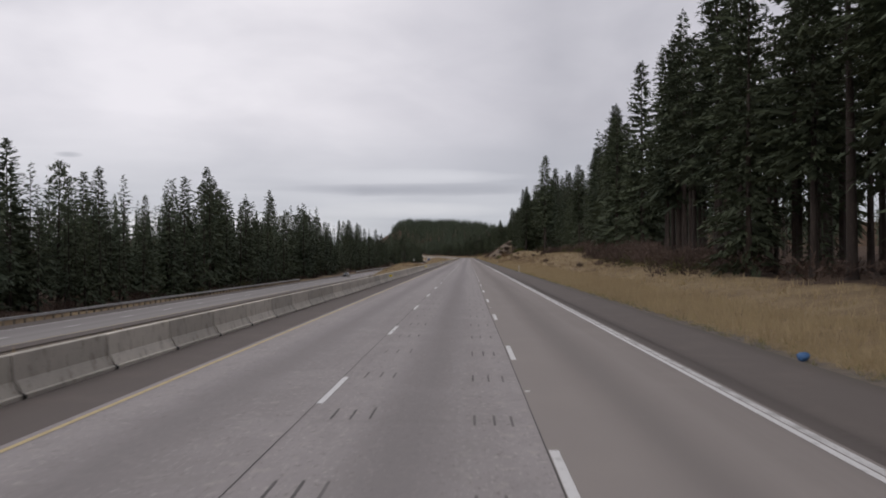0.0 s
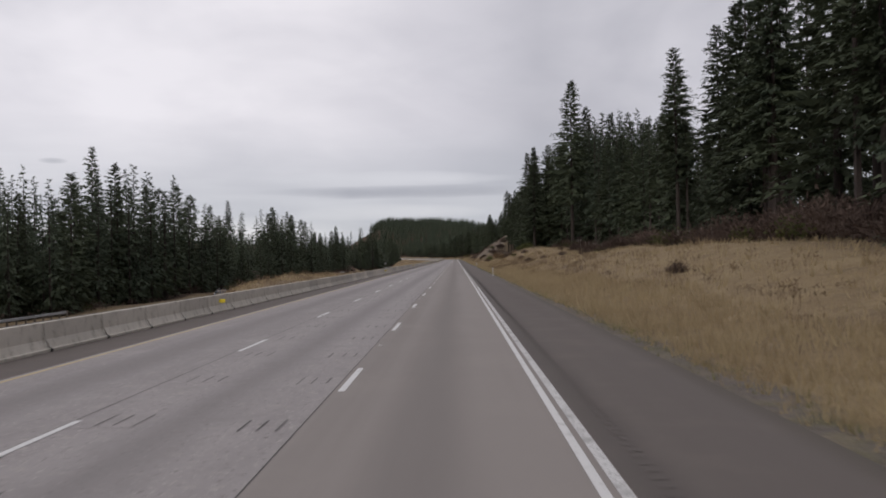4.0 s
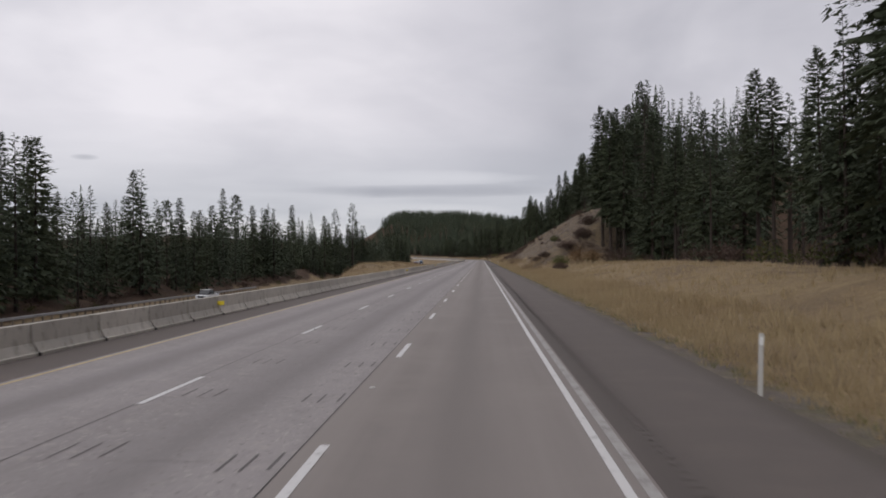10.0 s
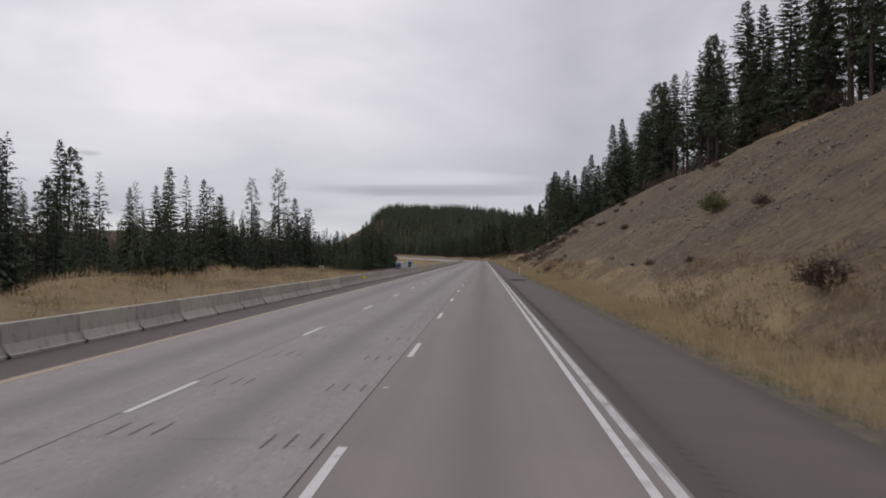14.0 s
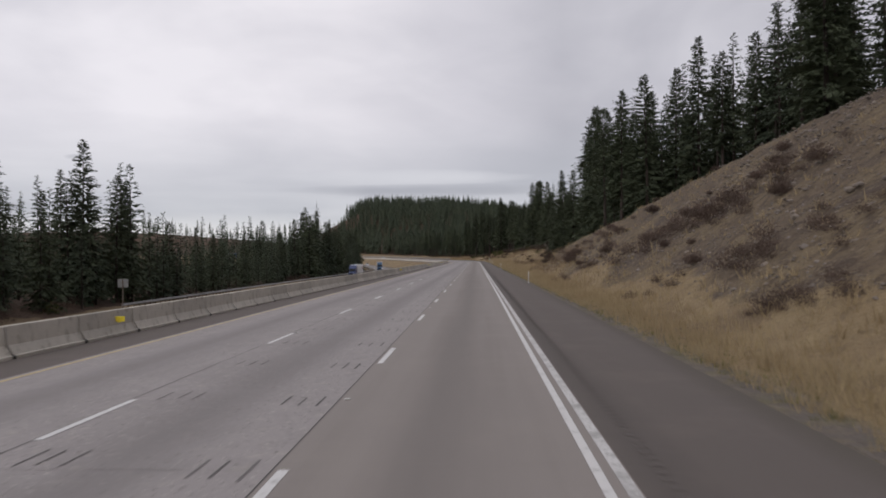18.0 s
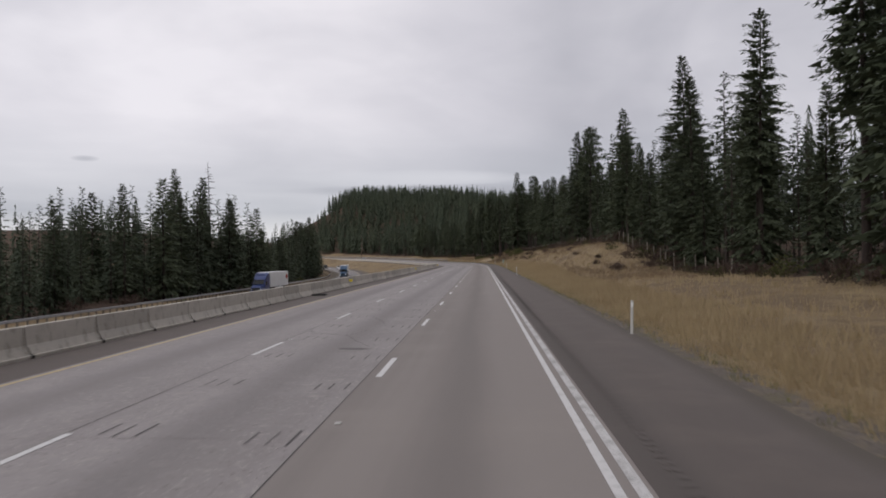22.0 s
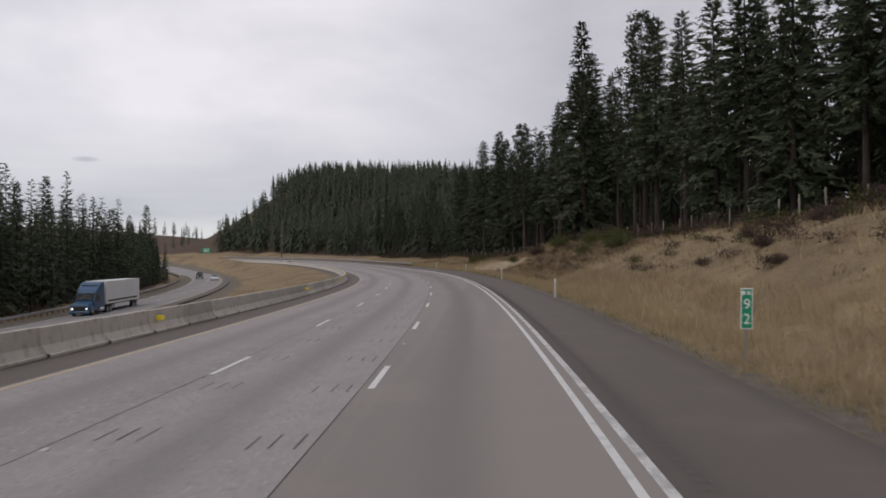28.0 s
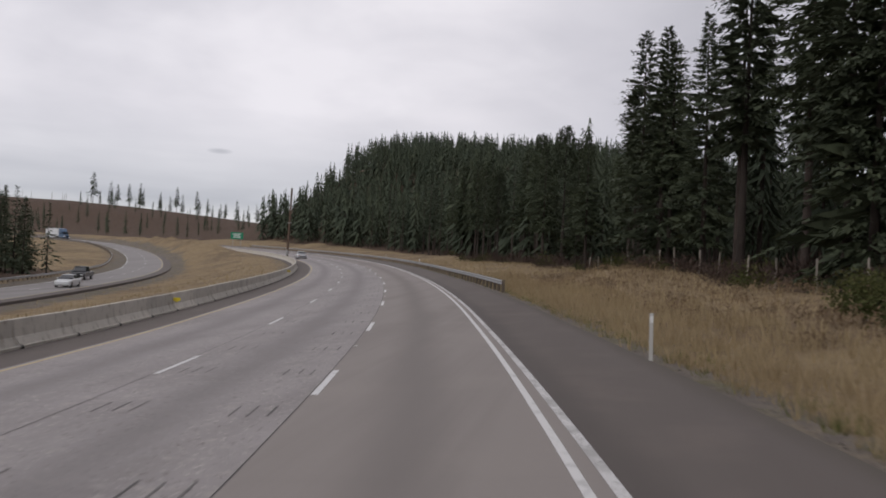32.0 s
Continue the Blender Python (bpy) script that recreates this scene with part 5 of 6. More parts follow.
shrub_kinds = {}
for key, args, mat, lab in (("russet", (1, 1.25, 1.15, 2000, 0.2, False), M_TWIG, "leafless russet shrub on the dry grass bank"),
                            ("green", (2, 1.25, 1.15, 1700, 0.1, True), M_SHRUB, "low green shrub on the dry grass bank"),
                            ("orange", (3, 1.7, 1.15, 1500, 0.09, True), M_RUST, "rust-orange autumn shrub on the bank"),
                            ("sage", (4, 0.85, 0.8, 1200, 0.16, False), M_TWIG, "low brown sagebrush clump on the slope")):
    v, f = twiggy(*args)
    ob = new("shrub")
    child(new("foliage", mesh_of("foliage", v, f, [mat])), ob)
    b = bmesh.new()
    for k in range(5):
        a = k * 1.256
        tube(b, (0.03 * math.cos(a), 0.03 * math.sin(a), -0.1), (0.35 * math.cos(a), 0.35 * math.sin(a), args[1] * 0.55), 0.014, 0.005, 5)
    part("woody_base", b, M_BARK, ob)
    tagged(ob, lab, "shrub", "shrubs on the bank")
    shrub_kinds[key] = [ob, False]
rs = np.random.RandomState(31)


def shrub(key, s, o, size):
    x, y = plan(s, o)
    ob, taken = shrub_kinds[key]
    m = pose(float(x), float(y), at(x, y) - 0.05, 0, 0, rs.uniform(0, 360))
    if taken:
        ob = copy_thing(ob, m)
    shrub_kinds[key][1] = True
    ob.matrix_basis = m
    low = rs.uniform(0.75, 1.05) if key in ("russet", "sage") else 1.0
    ob.scale = (size * rs.uniform(0.85, 1.2), size * rs.uniform(0.85, 1.15), size * low)
    return ob


for s, o, key, size in ((225, 22, "russet", 1.5), (236, 20, "russet", 1.1), (216, 24, "russet", 1.8), (294, 14.4, "green", 0.7), (297, 15.8, "green", 0.9), (300, 17, "green", 1.0), (302, 15.4, "russet", 0.8), (298, 17.8, "green", 1.0), (303, 18.5, "green", 1.1), (292, 16.5, "russet", 0.7),
                        (486, 18.7, "green", 1.3), (444, 17, "russet", 1.7), (440, 15.5, "green", 1.6), (437, 18, "orange", 1.9), (433, 20, "orange", 1.6), (447, 13.5, "russet", 1.2), (452, 12.5, "russet", 1.0),
                        (425, 14, "russet", 1.1), (446, 20, "russet", 1.6), (452, 22, "russet", 1.7), (668, 13.2, "russet", 0.8), (666, 12.4, "sage", 1.2), (890, 14.5, "russet", 0.5), (894.3, 15.5, "russet", 0.6), (899.7, 17, "russet", 0.6),
                        (898.6, 14.2, "sage", 0.7), (924.5, 16, "green", 1.3), (931, 17.5, "green", 1.5), (935.3, 15.5, "green", 1.0), (943.9, 18.5, "green", 1.4), (948.2, 19.5, "russet", 1.3), (952.5, 17, "green", 1.6),
                        (956.8, 15, "russet", 1.2), (965.4, 13.5, "green", 0.9), (1003.9, 15, "green", 1.2), (1007.1, 17.5, "green", 1.1), (999.7, 13.6, "green", 0.8), (996.5, 19, "russet", 1.4)):
    shrub(key, s, o, size)
for k in range(24):
    shrub(("russet", "sage")[k % 2], rs.uniform(762, 905), rs.uniform(16, 24), rs.uniform(0.4, 0.95))
for k in range(34):
    shrub(("sage", "sage", "russet", "sage")[k % 4], rs.uniform(470, 676), rs.uniform(12, 33), 0.35 + 0.9 * rs.rand() ** 2)
for k in range(24):
    shrub(("sage", "russet", "sage")[k % 3], rs.uniform(590, 682), 12.5 + 15 * rs.rand() ** 1.3, 0.35 + 0.8 * rs.rand() ** 2)
for k in range(14):
    shrub(("sage", "russet")[k % 2], rs.uniform(110, 330), rs.uniform(14, 24), rs.uniform(0.5, 1.1))


def scatter(name, label, kinds, spots, mats, category):
    vs, fs_, base, idx = [], [], 0, []
    r = np.random.RandomState(len(spots) + 7)
    xs, ys = np.array([p[0] for p in spots]), np.array([p[1] for p in spots])
    zs = ground(xs, ys)
    ang = r.uniform(0, 6.28, len(spots))
    pick = r.randint(0, len(kinds), len(spots))
    for k, (x, y, h) in enumerate(spots):
        v, f, mi = kinds[pick[k]]
        c, sn = math.cos(ang[k]) * h, math.sin(ang[k]) * h
        vs.append(np.stack([v[:, 0] * c - v[:, 1] * sn + x, v[:, 0] * sn + v[:, 1] * c + y, v[:, 2] * h + zs[k] - 0.02], 1))
        fs_.append(f + base)
        idx.append(np.full(len(f), mi))
        base += len(v)
    ob = new(name, mesh_of(name, np.concatenate(vs), np.concatenate(fs_), mats, np.concatenate(idx)))
    return tagged(ob, label, category, kind="stuff")


# brush along the edge of the forest
brush = [(*twiggy(50 + i, 1.5, 1.5, 150, 0.4, False), 0) for i in range(3)] + [(*twiggy(55, 1.4, 1.3, 150, 0.2, True), 1)]
spots = []
for k in range(520):
    s = rs.uniform(-20, 1140)
    if 468 < s < 640 and rs.rand() < 0.6:
        continue
    x, y = plan(s, float(tree_line(s)) + rs.normal(0.5, 2.4))
    spots.append((float(x), float(y), rs.uniform(0.6, 1.5)))
for k in range(280):
    s = rs.uniform(80, 340)
    x, y = plan(s, float(tree_line(s)) + rs.uniform(-4.5, 6))
    spots.append((float(x), float(y), rs.uniform(0.8, 1.6)))
for k in range(330):
    s = rs.uniform(690, 1120)
    x, y = plan(s, float(tree_line(s)) - 4.5 * rs.rand() ** 1.5)
    spots.append((float(x), float(y), rs.uniform(0.5, 1.1)))
for k in range(130):
    x, y = plan(rs.uniform(924, 953), 11.2 + 8 * rs.rand())
    spots.append((float(x), float(y), rs.uniform(0.22, 0.5)))
for k in range(70):
    x, y = plan(rs.uniform(868, 915), rs.uniform(13.5, 21))
    spots.append((float(x), float(y), rs.uniform(0.3, 0.65)))
for k in range(300):
    s = rs.uniform(-10, 1065)
    x, y = plan(s, float(WB_O(s)) - rs.uniform(9.5, 19))
    spots.append((float(x), float(y), rs.uniform(0.5, 1.4)))
thicket = [(*twiggy(60 + i, 1.6, 1.4, 430, 0.25, False), 0) for i in range(3)]
tall_brush = []
for s0, s1, n, big in ((84, 200, 110, 1.9), (200, 300, 70, 1.4), (560, 680, 40, 1.1), (940, 1000, 24, 1.3)):
    for k in range(n):
        s = rs.uniform(s0, s1)
        x, y = plan(s, float(tree_line(s)) + rs.uniform(-3.0, 2.5))
        tall_brush.append((float(x), float(y), rs.uniform(0.6, 1.0) * big))
for s, o, n, spread, size in ((599.6, 17.6, 16, 2.3, 0.85), (606.6, 14.6, 16, 2.6, 0.7), (582.5, 13.7, 9, 1.2, 0.6), (594, 20.5, 10, 2.6, 0.7), (578.2, 15.4, 10, 1.8, 0.5), (572.5, 12, 7, 1.2, 0.4), (575, 11.2, 6, 1.0, 0.35),
                              (590, 11.2, 8, 1.4, 0.4), (624, 13, 12, 3.0, 0.5), (546.4, 11.6, 14, 2.0, 0.42), (541.6, 11.6, 12, 2.0, 0.42), (636, 16, 14, 4.0, 0.6), (650, 15, 12, 4.0, 0.6), (446, 20, 16, 3.0, 0.8)):
    for k in range(n):
        x, y = plan(s + rs.normal(0, spread), o + rs.normal(0, spread * 0.45))
        tall_brush.append((float(x), float(y), size * rs.uniform(0.5, 1.15)))
scatter("bare_thicket", "tall leafless russet thicket before the dark forest", thicket, tall_brush, [M_TWIG], "brush")
scatter("forest_brush", "tangled russet and green brush at the foot of the forest", brush, spots, [M_TWIG, M_SHRUB], "brush")

# young conifers at the foot of the woods
young = [(*[q for q in conifer(120 + i, 6.5, 0.3, 1.9, 40, 7, 0.75, sides=4)[2:]], 0) for i in range(3)]
spots = []
for k in range(260):
    s = rs.uniform(0, 1040)
    if 480 < s < 640 or rs.rand() < 0.5:
        x, y = plan(s, float(WB_O(s)) - rs.uniform(12, 40))
        spots.append((float(x), float(y), rs.uniform(0.4, 1.6)))
for k in range(170):
    s = rs.uniform(465, 650)
    x, y = plan(s, float(WB_O(s)) - rs.uniform(13, 48))
    spots.append((float(x), float(y), rs.uniform(0.7, 2.0)))
for k in range(150):
    s = rs.uniform(0, 1100)
    x, y = plan(s, float(tree_line(s)) + rs.uniform(1, 9))
    spots.append((float(x), float(y), rs.uniform(0.4, 1.5)))
scatter("young_conifers", "young conifers under the forest edge", young, spots, [M_NEEDLE], "saplings")


def tuft(seed, n, h, spread, wide):
    r = np.random.RandomState(seed)
    out = []
    for k in range(n):
        a, q = r.uniform(0, 6.283), r.uniform(0, 1)
        p = np.array([math.cos(a), math.sin(a), 0]) * spread * q
        tip = p + np.array([math.cos(a) * h * r.uniform(0.1, 0.6), math.sin(a) * h * r.uniform(0.1, 0.6), h * r.uniform(0.6, 1.15)])
        b = r.uniform(0, 6.283)
        e = np.array([math.cos(b), math.sin(b), 0]) * wide
        out.append(np.stack([p + e, tip, p - e]))
    v = np.concatenate(out)
    return v, np.arange(len(v)).reshape(-1, 3)


straw = [(*tuft(200 + i, 7, 0.46, 0.34, 0.015), 0) for i in range(6)]
coarse = [(*tuft(206 + i, 4, 0.42, 0.34, 0.03), 0) for i in range(5)]
weeds = [(*tuft(220 + i, 7, 0.24, 0.16, 0.013), 1) for i in range(2)] + [(*tuft(230 + i, 6, 0.34, 0.18, 0.012), 0) for i in range(2)]
rg_ = np.random.RandomState(77)


def bare_sand(s, o):
    return ((s - 973) / 15) ** 2 + ((o - 12) / 3.0) ** 2 < 1


spots, outer = [], []
for k in range(52000):
    s = rg_.uniform(-5, 1060)
    o = 7.62 + 5.3 * rg_.rand() ** 1.25
    if bare_sand(s, o) and rg_.rand() < 0.93 or (cut_height(s) > 3 and o > 10.8 and rg_.rand() < 0.8):
        continue
    x, y = plan(s, o)
    spots.append((float(x), float(y), rg_.uniform(0.5, 1.1) * (0.72 if o < 8.4 else 1.15)))
for k in range(20000):
    s = rg_.uniform(-5, 1120)
    o = 11.0 + 14 * rg_.rand() ** 1.2
    if o > float(tree_line(s)) - 1 or (cut_height(s) > 3 and rg_.rand() < (0.97 if o > 13 and s < 572 else 0.6)) or (bare_sand(s, o) and rg_.rand() < 0.93):
        continue
    x, y = plan(s, o)
    outer.append((float(x), float(y), rg_.uniform(0.6, 1.25)))
for k in range(9000):
    s = rg_.uniform(-5, 1310)
    x, y = plan(s, rg_.uniform(-31, -10.6))
    outer.append((float(x), float(y), rg_.uniform(0.4, 0.95)))
for k in range(9000):
    s = rg_.uniform(194, 272) if k % 5 < 2 else rg_.uniform(424, 562)
    x, y = plan(s, rg_.normal(-19.5, 4.0))
    outer.append((float(x), float(y), rg_.uniform(0.5, 1.1)))
scatter("dry_grass", "dry golden roadside grass", straw, spots, [M_STRAW, M_WEED], "grass")
scatter("dry_grass", "sparser dry golden grass up the bank and in the median", coarse, outer, [M_STRAW, M_WEED], "grass")
spots = []
for k in range(9000):
    s = rg_.uniform(-5, 1090)
    x, y = plan(s, 7.5 + rg_.normal(0, 0.18) + abs(rg_.normal(0, 0.5)))
    spots.append((float(x), float(y), rg_.uniform(0.4, 1.0) * (1.25 if s > 920 or 250 < s < 290 or 505 < s < 545 else 0.9)))
scatter("verge_weeds", "short green and yellow weeds along the pavement edge", weeds, spots, [M_STRAW, M_WEED], "grass")


def stalks(seed, n, h, spread):
    """A patch of dead weed stalks with small side twigs and seed heads."""
    r = np.random.RandomState(seed)
    tri = []
    for k in range(n):
        a, q = r.uniform(0, 6.283), r.rand() ** 0.6
        p0 = np.array([math.cos(a), math.sin(a), 0]) * spread * q
        top = p0 + np.array([r.normal(0, 0.09), r.normal(0, 0.09), h * r.uniform(0.55, 1.1)])
        e = np.array([math.cos(a + 1.3), math.sin(a + 1.3), 0]) * 0.009
        tri.append(np.stack([p0 + e, top, p0 - e]))
        for j in range(3):
            u = r.uniform(0.45, 1.0)
            c = p0 + (top - p0) * u
            d = r.normal(0, 0.5, 3)
            d[2] = abs(d[2]) + 0.25
            d *= 0.15 / np.linalg.norm(d)
            w_ = np.cross(d, (0.3, 0.5, 0.2))
            w_ *= 0.022 / (np.linalg.norm(w_) + 1e-6)
            tri.append(np.stack([c + w_, c + d, c - w_]))
    v = np.concatenate(tri)
    return v, np.arange(len(v)).reshape(-1, 3)


weed_kinds = [(*stalks(240 + i, 9, 0.6, 0.5), 0) for i in range(4)]
spots = []
for s0, s1, o0, o1, n in ((196, 280, 11.5, 18, 260), (100, 196, 12, 18, 160), (270, 302, 9.2, 15, 300), (196, 268, -26, -13, 380), (426, 560, -26, -14, 500), (440, 470, 9.8, 14, 160), (505, 560, 10.2, 13, 160), (640, 676, 10.5, 15, 140),
                          (735, 775, 12, 20, 240), (775, 922, 13, 22, 420), (922, 956, 9.4, 18.5, 800), (956, 990, 14.5, 21, 350), (990, 1050, 11, 21, 420)):
    for k in range(n):
        x, y = plan(rg_.uniform(s0, s1), o0 + (o1 - o0) * rg_.rand())
        spots.append((float(x), float(y), rg_.uniform(0.55, 1.25)))
scatter("dead_weeds", "brown dead weed stalks standing on the bank", weed_kinds, spots, [M_STALK], "weeds")

rock_kinds = []
for i in range(4):
    b = bmesh.new()
    bmesh.ops.create_icosphere(b, subdivisions=1, radius=0.5)
    r = random.Random(300 + i)
    for q in b.verts:
        q.co = Vector((q.co.x * r.uniform(0.7, 1.2), q.co.y * r.uniform(0.6, 1.1), q.co.z * r.uniform(0.4, 0.8)))
    rock_kinds.append((np.array([q.co[:] for q in b.verts]), np.array([[q.index for q in f.verts] for f in b.faces]), 0))
    b.free()
spots = []
for k in range(3400):
    s = rs.uniform(470, 672)
    o = rs.uniform(11.5, 33)
    x, y = plan(s, o)
    spots.append((float(x), float(y), rs.uniform(0.06, 0.3) * (1.7 if rs.rand() < 0.08 else 1)))
for k in range(2600):
    s = 470 + 190 * rs.rand() ** 1.3
    o = 12.5 + 19 * rs.rand()
    if wobble(np.array([s]), np.array([o * 2]), 26.0, 31)[0] < -0.1:
        continue
    x, y = plan(s, o)
    spots.append((float(x), float(y), rs.uniform(0.12, 0.42)))
ss = 462 + 150 * rs.rand(13000) ** 0.9
oo = 11.8 + 20 * rs.rand(13000) ** 1.1
xs, ys = plan(ss, oo)
stony = wobble(ss, oo * 2, 14.0, 33) > -0.45
for x, y, size in zip(xs[stony], ys[stony], 0.06 + 0.17 * rs.rand(13000)[stony] ** 2):
    spots.append((float(x), float(y), float(size)))
scatter("scree", "loose broken stones on the cut slope", rock_kinds, spots, [M_ROCK], "stones")

spots = []
for k in range(4200):
    x, y = plan(rs.uniform(0, 1040), 6.98 + 0.75 * rs.rand())
    spots.append((float(x), float(y), 0.03 + 0.1 * rs.rand() ** 3))
scatter("verge_gravel", "loose dark gravel and clods along the pavement edge", rock_kinds, spots, [M_CLOD], "gravel")

# ---------------------------------------------------------------- delineator posts, fence, signs, pole
bm = bmesh.new()
box(bm, (-0.043, -0.02, -0.2), (0.043, 0.02, 1.16), 0.012)
post = part("delineator_post", bm, M_POST, None)
bm = bmesh.new()
box(bm, (-0.036, -0.026, 0.95), (0.036, -0.0215, 1.1))
part("reflector", bm, M_SIGNWHITE, post, "white reflective patch")
tagged(post, "slim white plastic delineator post on the verge", "post", "delineator posts along the verge")
for i, (s, o) in enumerate(((134.6, 6.8), (228.4, 6.9), (318.9, 7.08), (541.6, 7.01), (622.1, 7.01), (698.4, 6.85), (781.9, 6.9), (840.0, 7.3), (901.6, 7.0), (934.1, 7.15), (966.3, 7.05), (998.3, 6.95), (1092, 7.65), (1125, 7.65))):
    x, y = plan(s, o)
    m = pose(float(x), float(y), at(x, y), rs.uniform(-2, 2), rs.uniform(-2, 2), math.degrees(float(heading(s))))
    if i:
        copy_thing(post, m)
    else:
        post.matrix_basis = m

bm = bmesh.new()
tube(bm, (0, 0, -0.5), (0.02, 0.0, 1.85), 0.065, 0.058, 9)
bmesh.ops.bevel(bm, geom=[e for e in bm.edges if all(v.co.z > 1.5 for v in e.verts)], offset=0.012, segments=1, affect="EDGES")
fpost = part("fence_post", bm, M_PALEPOST, None)
tagged(fpost, "grey weathered timber fence post below the forest", "fence post", "fence posts along the forest edge")
i = 0
for a, b_, gap in ((196, 300, 4.4), (744, 1066, 3.9)):
    s = a
    while s < b_:
        x, y = plan(s, float(tree_line(s)) - 0.9 + rs.uniform(-0.2, 0.2))
        m = pose(float(x), float(y), at(x, y), rs.uniform(-3, 3), rs.uniform(-3, 3), rs.uniform(0, 360))
        if i:
            copy_thing(fpost, m)
        else:
            fpost.matrix_basis = m
        i += 1
        s += gap * rs.uniform(0.85, 1.15)


def letters(text, size, mat, parent, m, name="lettering"):
    cu = bpy.data.curves.new(name, "FONT")
    cu.body, cu.size, cu.align_x, cu.align_y, cu.extrude = text, size, "CENTER", "CENTER", 0.001
    tmp = bpy.data.objects.new(name, cu)
    scene.collection.objects.link(tmp)
    me = bpy.data.meshes.new_from_object(tmp.evaluated_get(bpy.context.evaluated_depsgraph_get()))
    bpy.data.objects.remove(tmp)
    me.materials.clear()
    me.materials.append(mat)
    ob = new(name, me)
    ob.parent = parent
    ob.matrix_basis = m
    return ob


# green distance marker
ms = new("distance_marker")
tagged(ms, "narrow green distance marker sign on a grey post", "sign")
x, y = plan(875.0, 7.82)
ms.matrix_basis = pose(float(x), float(y), -0.12, 0, 1.5, math.degrees(float(heading(874.6))))
bm = bmesh.new()
box(bm, (-0.045, 0.02, -0.5), (0.045, 0.06, 1.70), 0.008)
part("sign_post", bm, M_TIMBER, ms)
bm = bmesh.new()
box(bm, (-0.128, 0.0, 0.92), (0.128, 0.014, 1.80), 0.004)
part("sign_border", bm, M_SIGNWHITE, ms, "white border of the sign")
bm = bmesh.new()
box(bm, (-0.108, -0.005, 0.942), (0.108, -0.001, 1.778))
panel = part("sign_panel", bm, M_GREEN, ms, "green reflective panel")
letters("9", 0.31, M_SIGNWHITE, panel, pose(0, -0.009, 1.45, 90, 0, 0), "digit")
letters("2", 0.31, M_SIGNWHITE, panel, pose(0, -0.009, 1.13, 90, 0, 0), "digit")
for a, w in ((-0.07, 0.07), (0.02, 0.03), (0.065, 0.03)):
    bm = bmesh.new()
    box(bm, (a - w / 2, -0.009, 1.66), (a + w / 2, -0.006, 1.74))
    part("lettering_bar", bm, M_SIGNWHITE, panel)

# sign seen from behind, beside the lower carriageway
bs = new("road_sign")
tagged(bs, "small rectangular road sign on a timber post", "sign")
bs.matrix_basis = pose(-44.6, 653.4, at(-44.6, 653.4) + 0.1, 0, 0, 0)
bm = bmesh.new()
box(bm, (-0.06, -0.06, -0.5), (0.06, 0.06, 4.2), 0.01)
part("sign_post", bm, M_TIMBER, bs)
bm = bmesh.new()
box(bm, (-0.72, 0.06, 3.1), (0.72, 0.08, 4.25), 0.02)
part("sign_panel", bm, M_STEEL, bs, "bare metal back of the panel")
for q in (3.4, 3.95):
    bm = bmesh.new()
    box(bm, (-0.6, 0.02, q - 0.03), (0.6, 0.058, q + 0.03))
    part("sign_brace", bm, M_STEEL, bs)

# green guide sign far round the bend
gsn = new("guide_sign")
tagged(gsn, "large green guide sign on two steel posts", "sign")
x, y = plan(1280, 9.5)
gsn.matrix_basis = pose(float(x), float(y), at(x, y), 0, 0, 25)
for q in (-1.4, 1.4):
    bm = bmesh.new()
    box(bm, (q - 0.08, 0.05, -0.5), (q + 0.08, 0.2, 4.9), 0.01)
    part("sign_post", bm, M_STEEL, gsn)
bm = bmesh.new()
box(bm, (-2.2, 0.0, 2.5), (2.2, 0.05, 4.9), 0.03)
gp = part("sign_panel", bm, M_GREEN, gsn, "green panel with a white border")
for w, q in ((3.0, 4.3), (2.4, 3.7), (2.7, 3.1)):
    bm = bmesh.new()
    box(bm, (-w / 2, -0.012, q - 0.13), (w / 2, -0.004, q + 0.13))
    part("lettering_bar", bm, M_SIGNWHITE, gp)

# utility pole
px, py = -66.5, 1126.5
pole = new("utility_pole")
tagged(pole, "dark creosoted timber utility pole behind the barrier", "utility pole")
pole.matrix_basis = pose(px, py, at(px, py), 0, 1.4, 0)
bm = bmesh.new()
tube(bm, (0, 0, -1), (0, 0, 14.0), 0.25, 0.18, 12)
part("shaft", bm, M_POLE, pole)
bm = bmesh.new()
box(bm, (-0.22, -0.3, 1.0), (0.22, -0.14, 2.1), 0.02)
part("meter_box", bm, M_STEEL, pole, "grey metal box")
for q in (7.2, 9.8):
    bm = bmesh.new()
    box(bm, (-0.45, -0.2, q), (0.45, -0.12, q + 0.12), 0.01)
    part("bracket", bm, M_STEEL, pole)
bm = bmesh.new()
tube(bm, (0, 0, 14.0), (0, 0, 14.35), 0.05, 0.04, 8)
part("insulator", bm, M_POST, pole)

# poles leaning at the forest edge across the road
for x, y, lean in ((-52.5, 812, 6), (-51.5, 817, -1)):
    bm = bmesh.new()
    tube(bm, (0, 0, -0.5), (0, 0, 3.4), 0.1, 0.08, 9)
    t = part("marker_pole", bm, M_TIMBER, None)
    t.matrix_basis = pose(x, y, at(x, y), 0, -lean, 0)
    tagged(t, "pale timber pole standing before the dark trees", "pole", "timber poles across the road")

# ---------------------------------------------------------------- litter and marks on the road


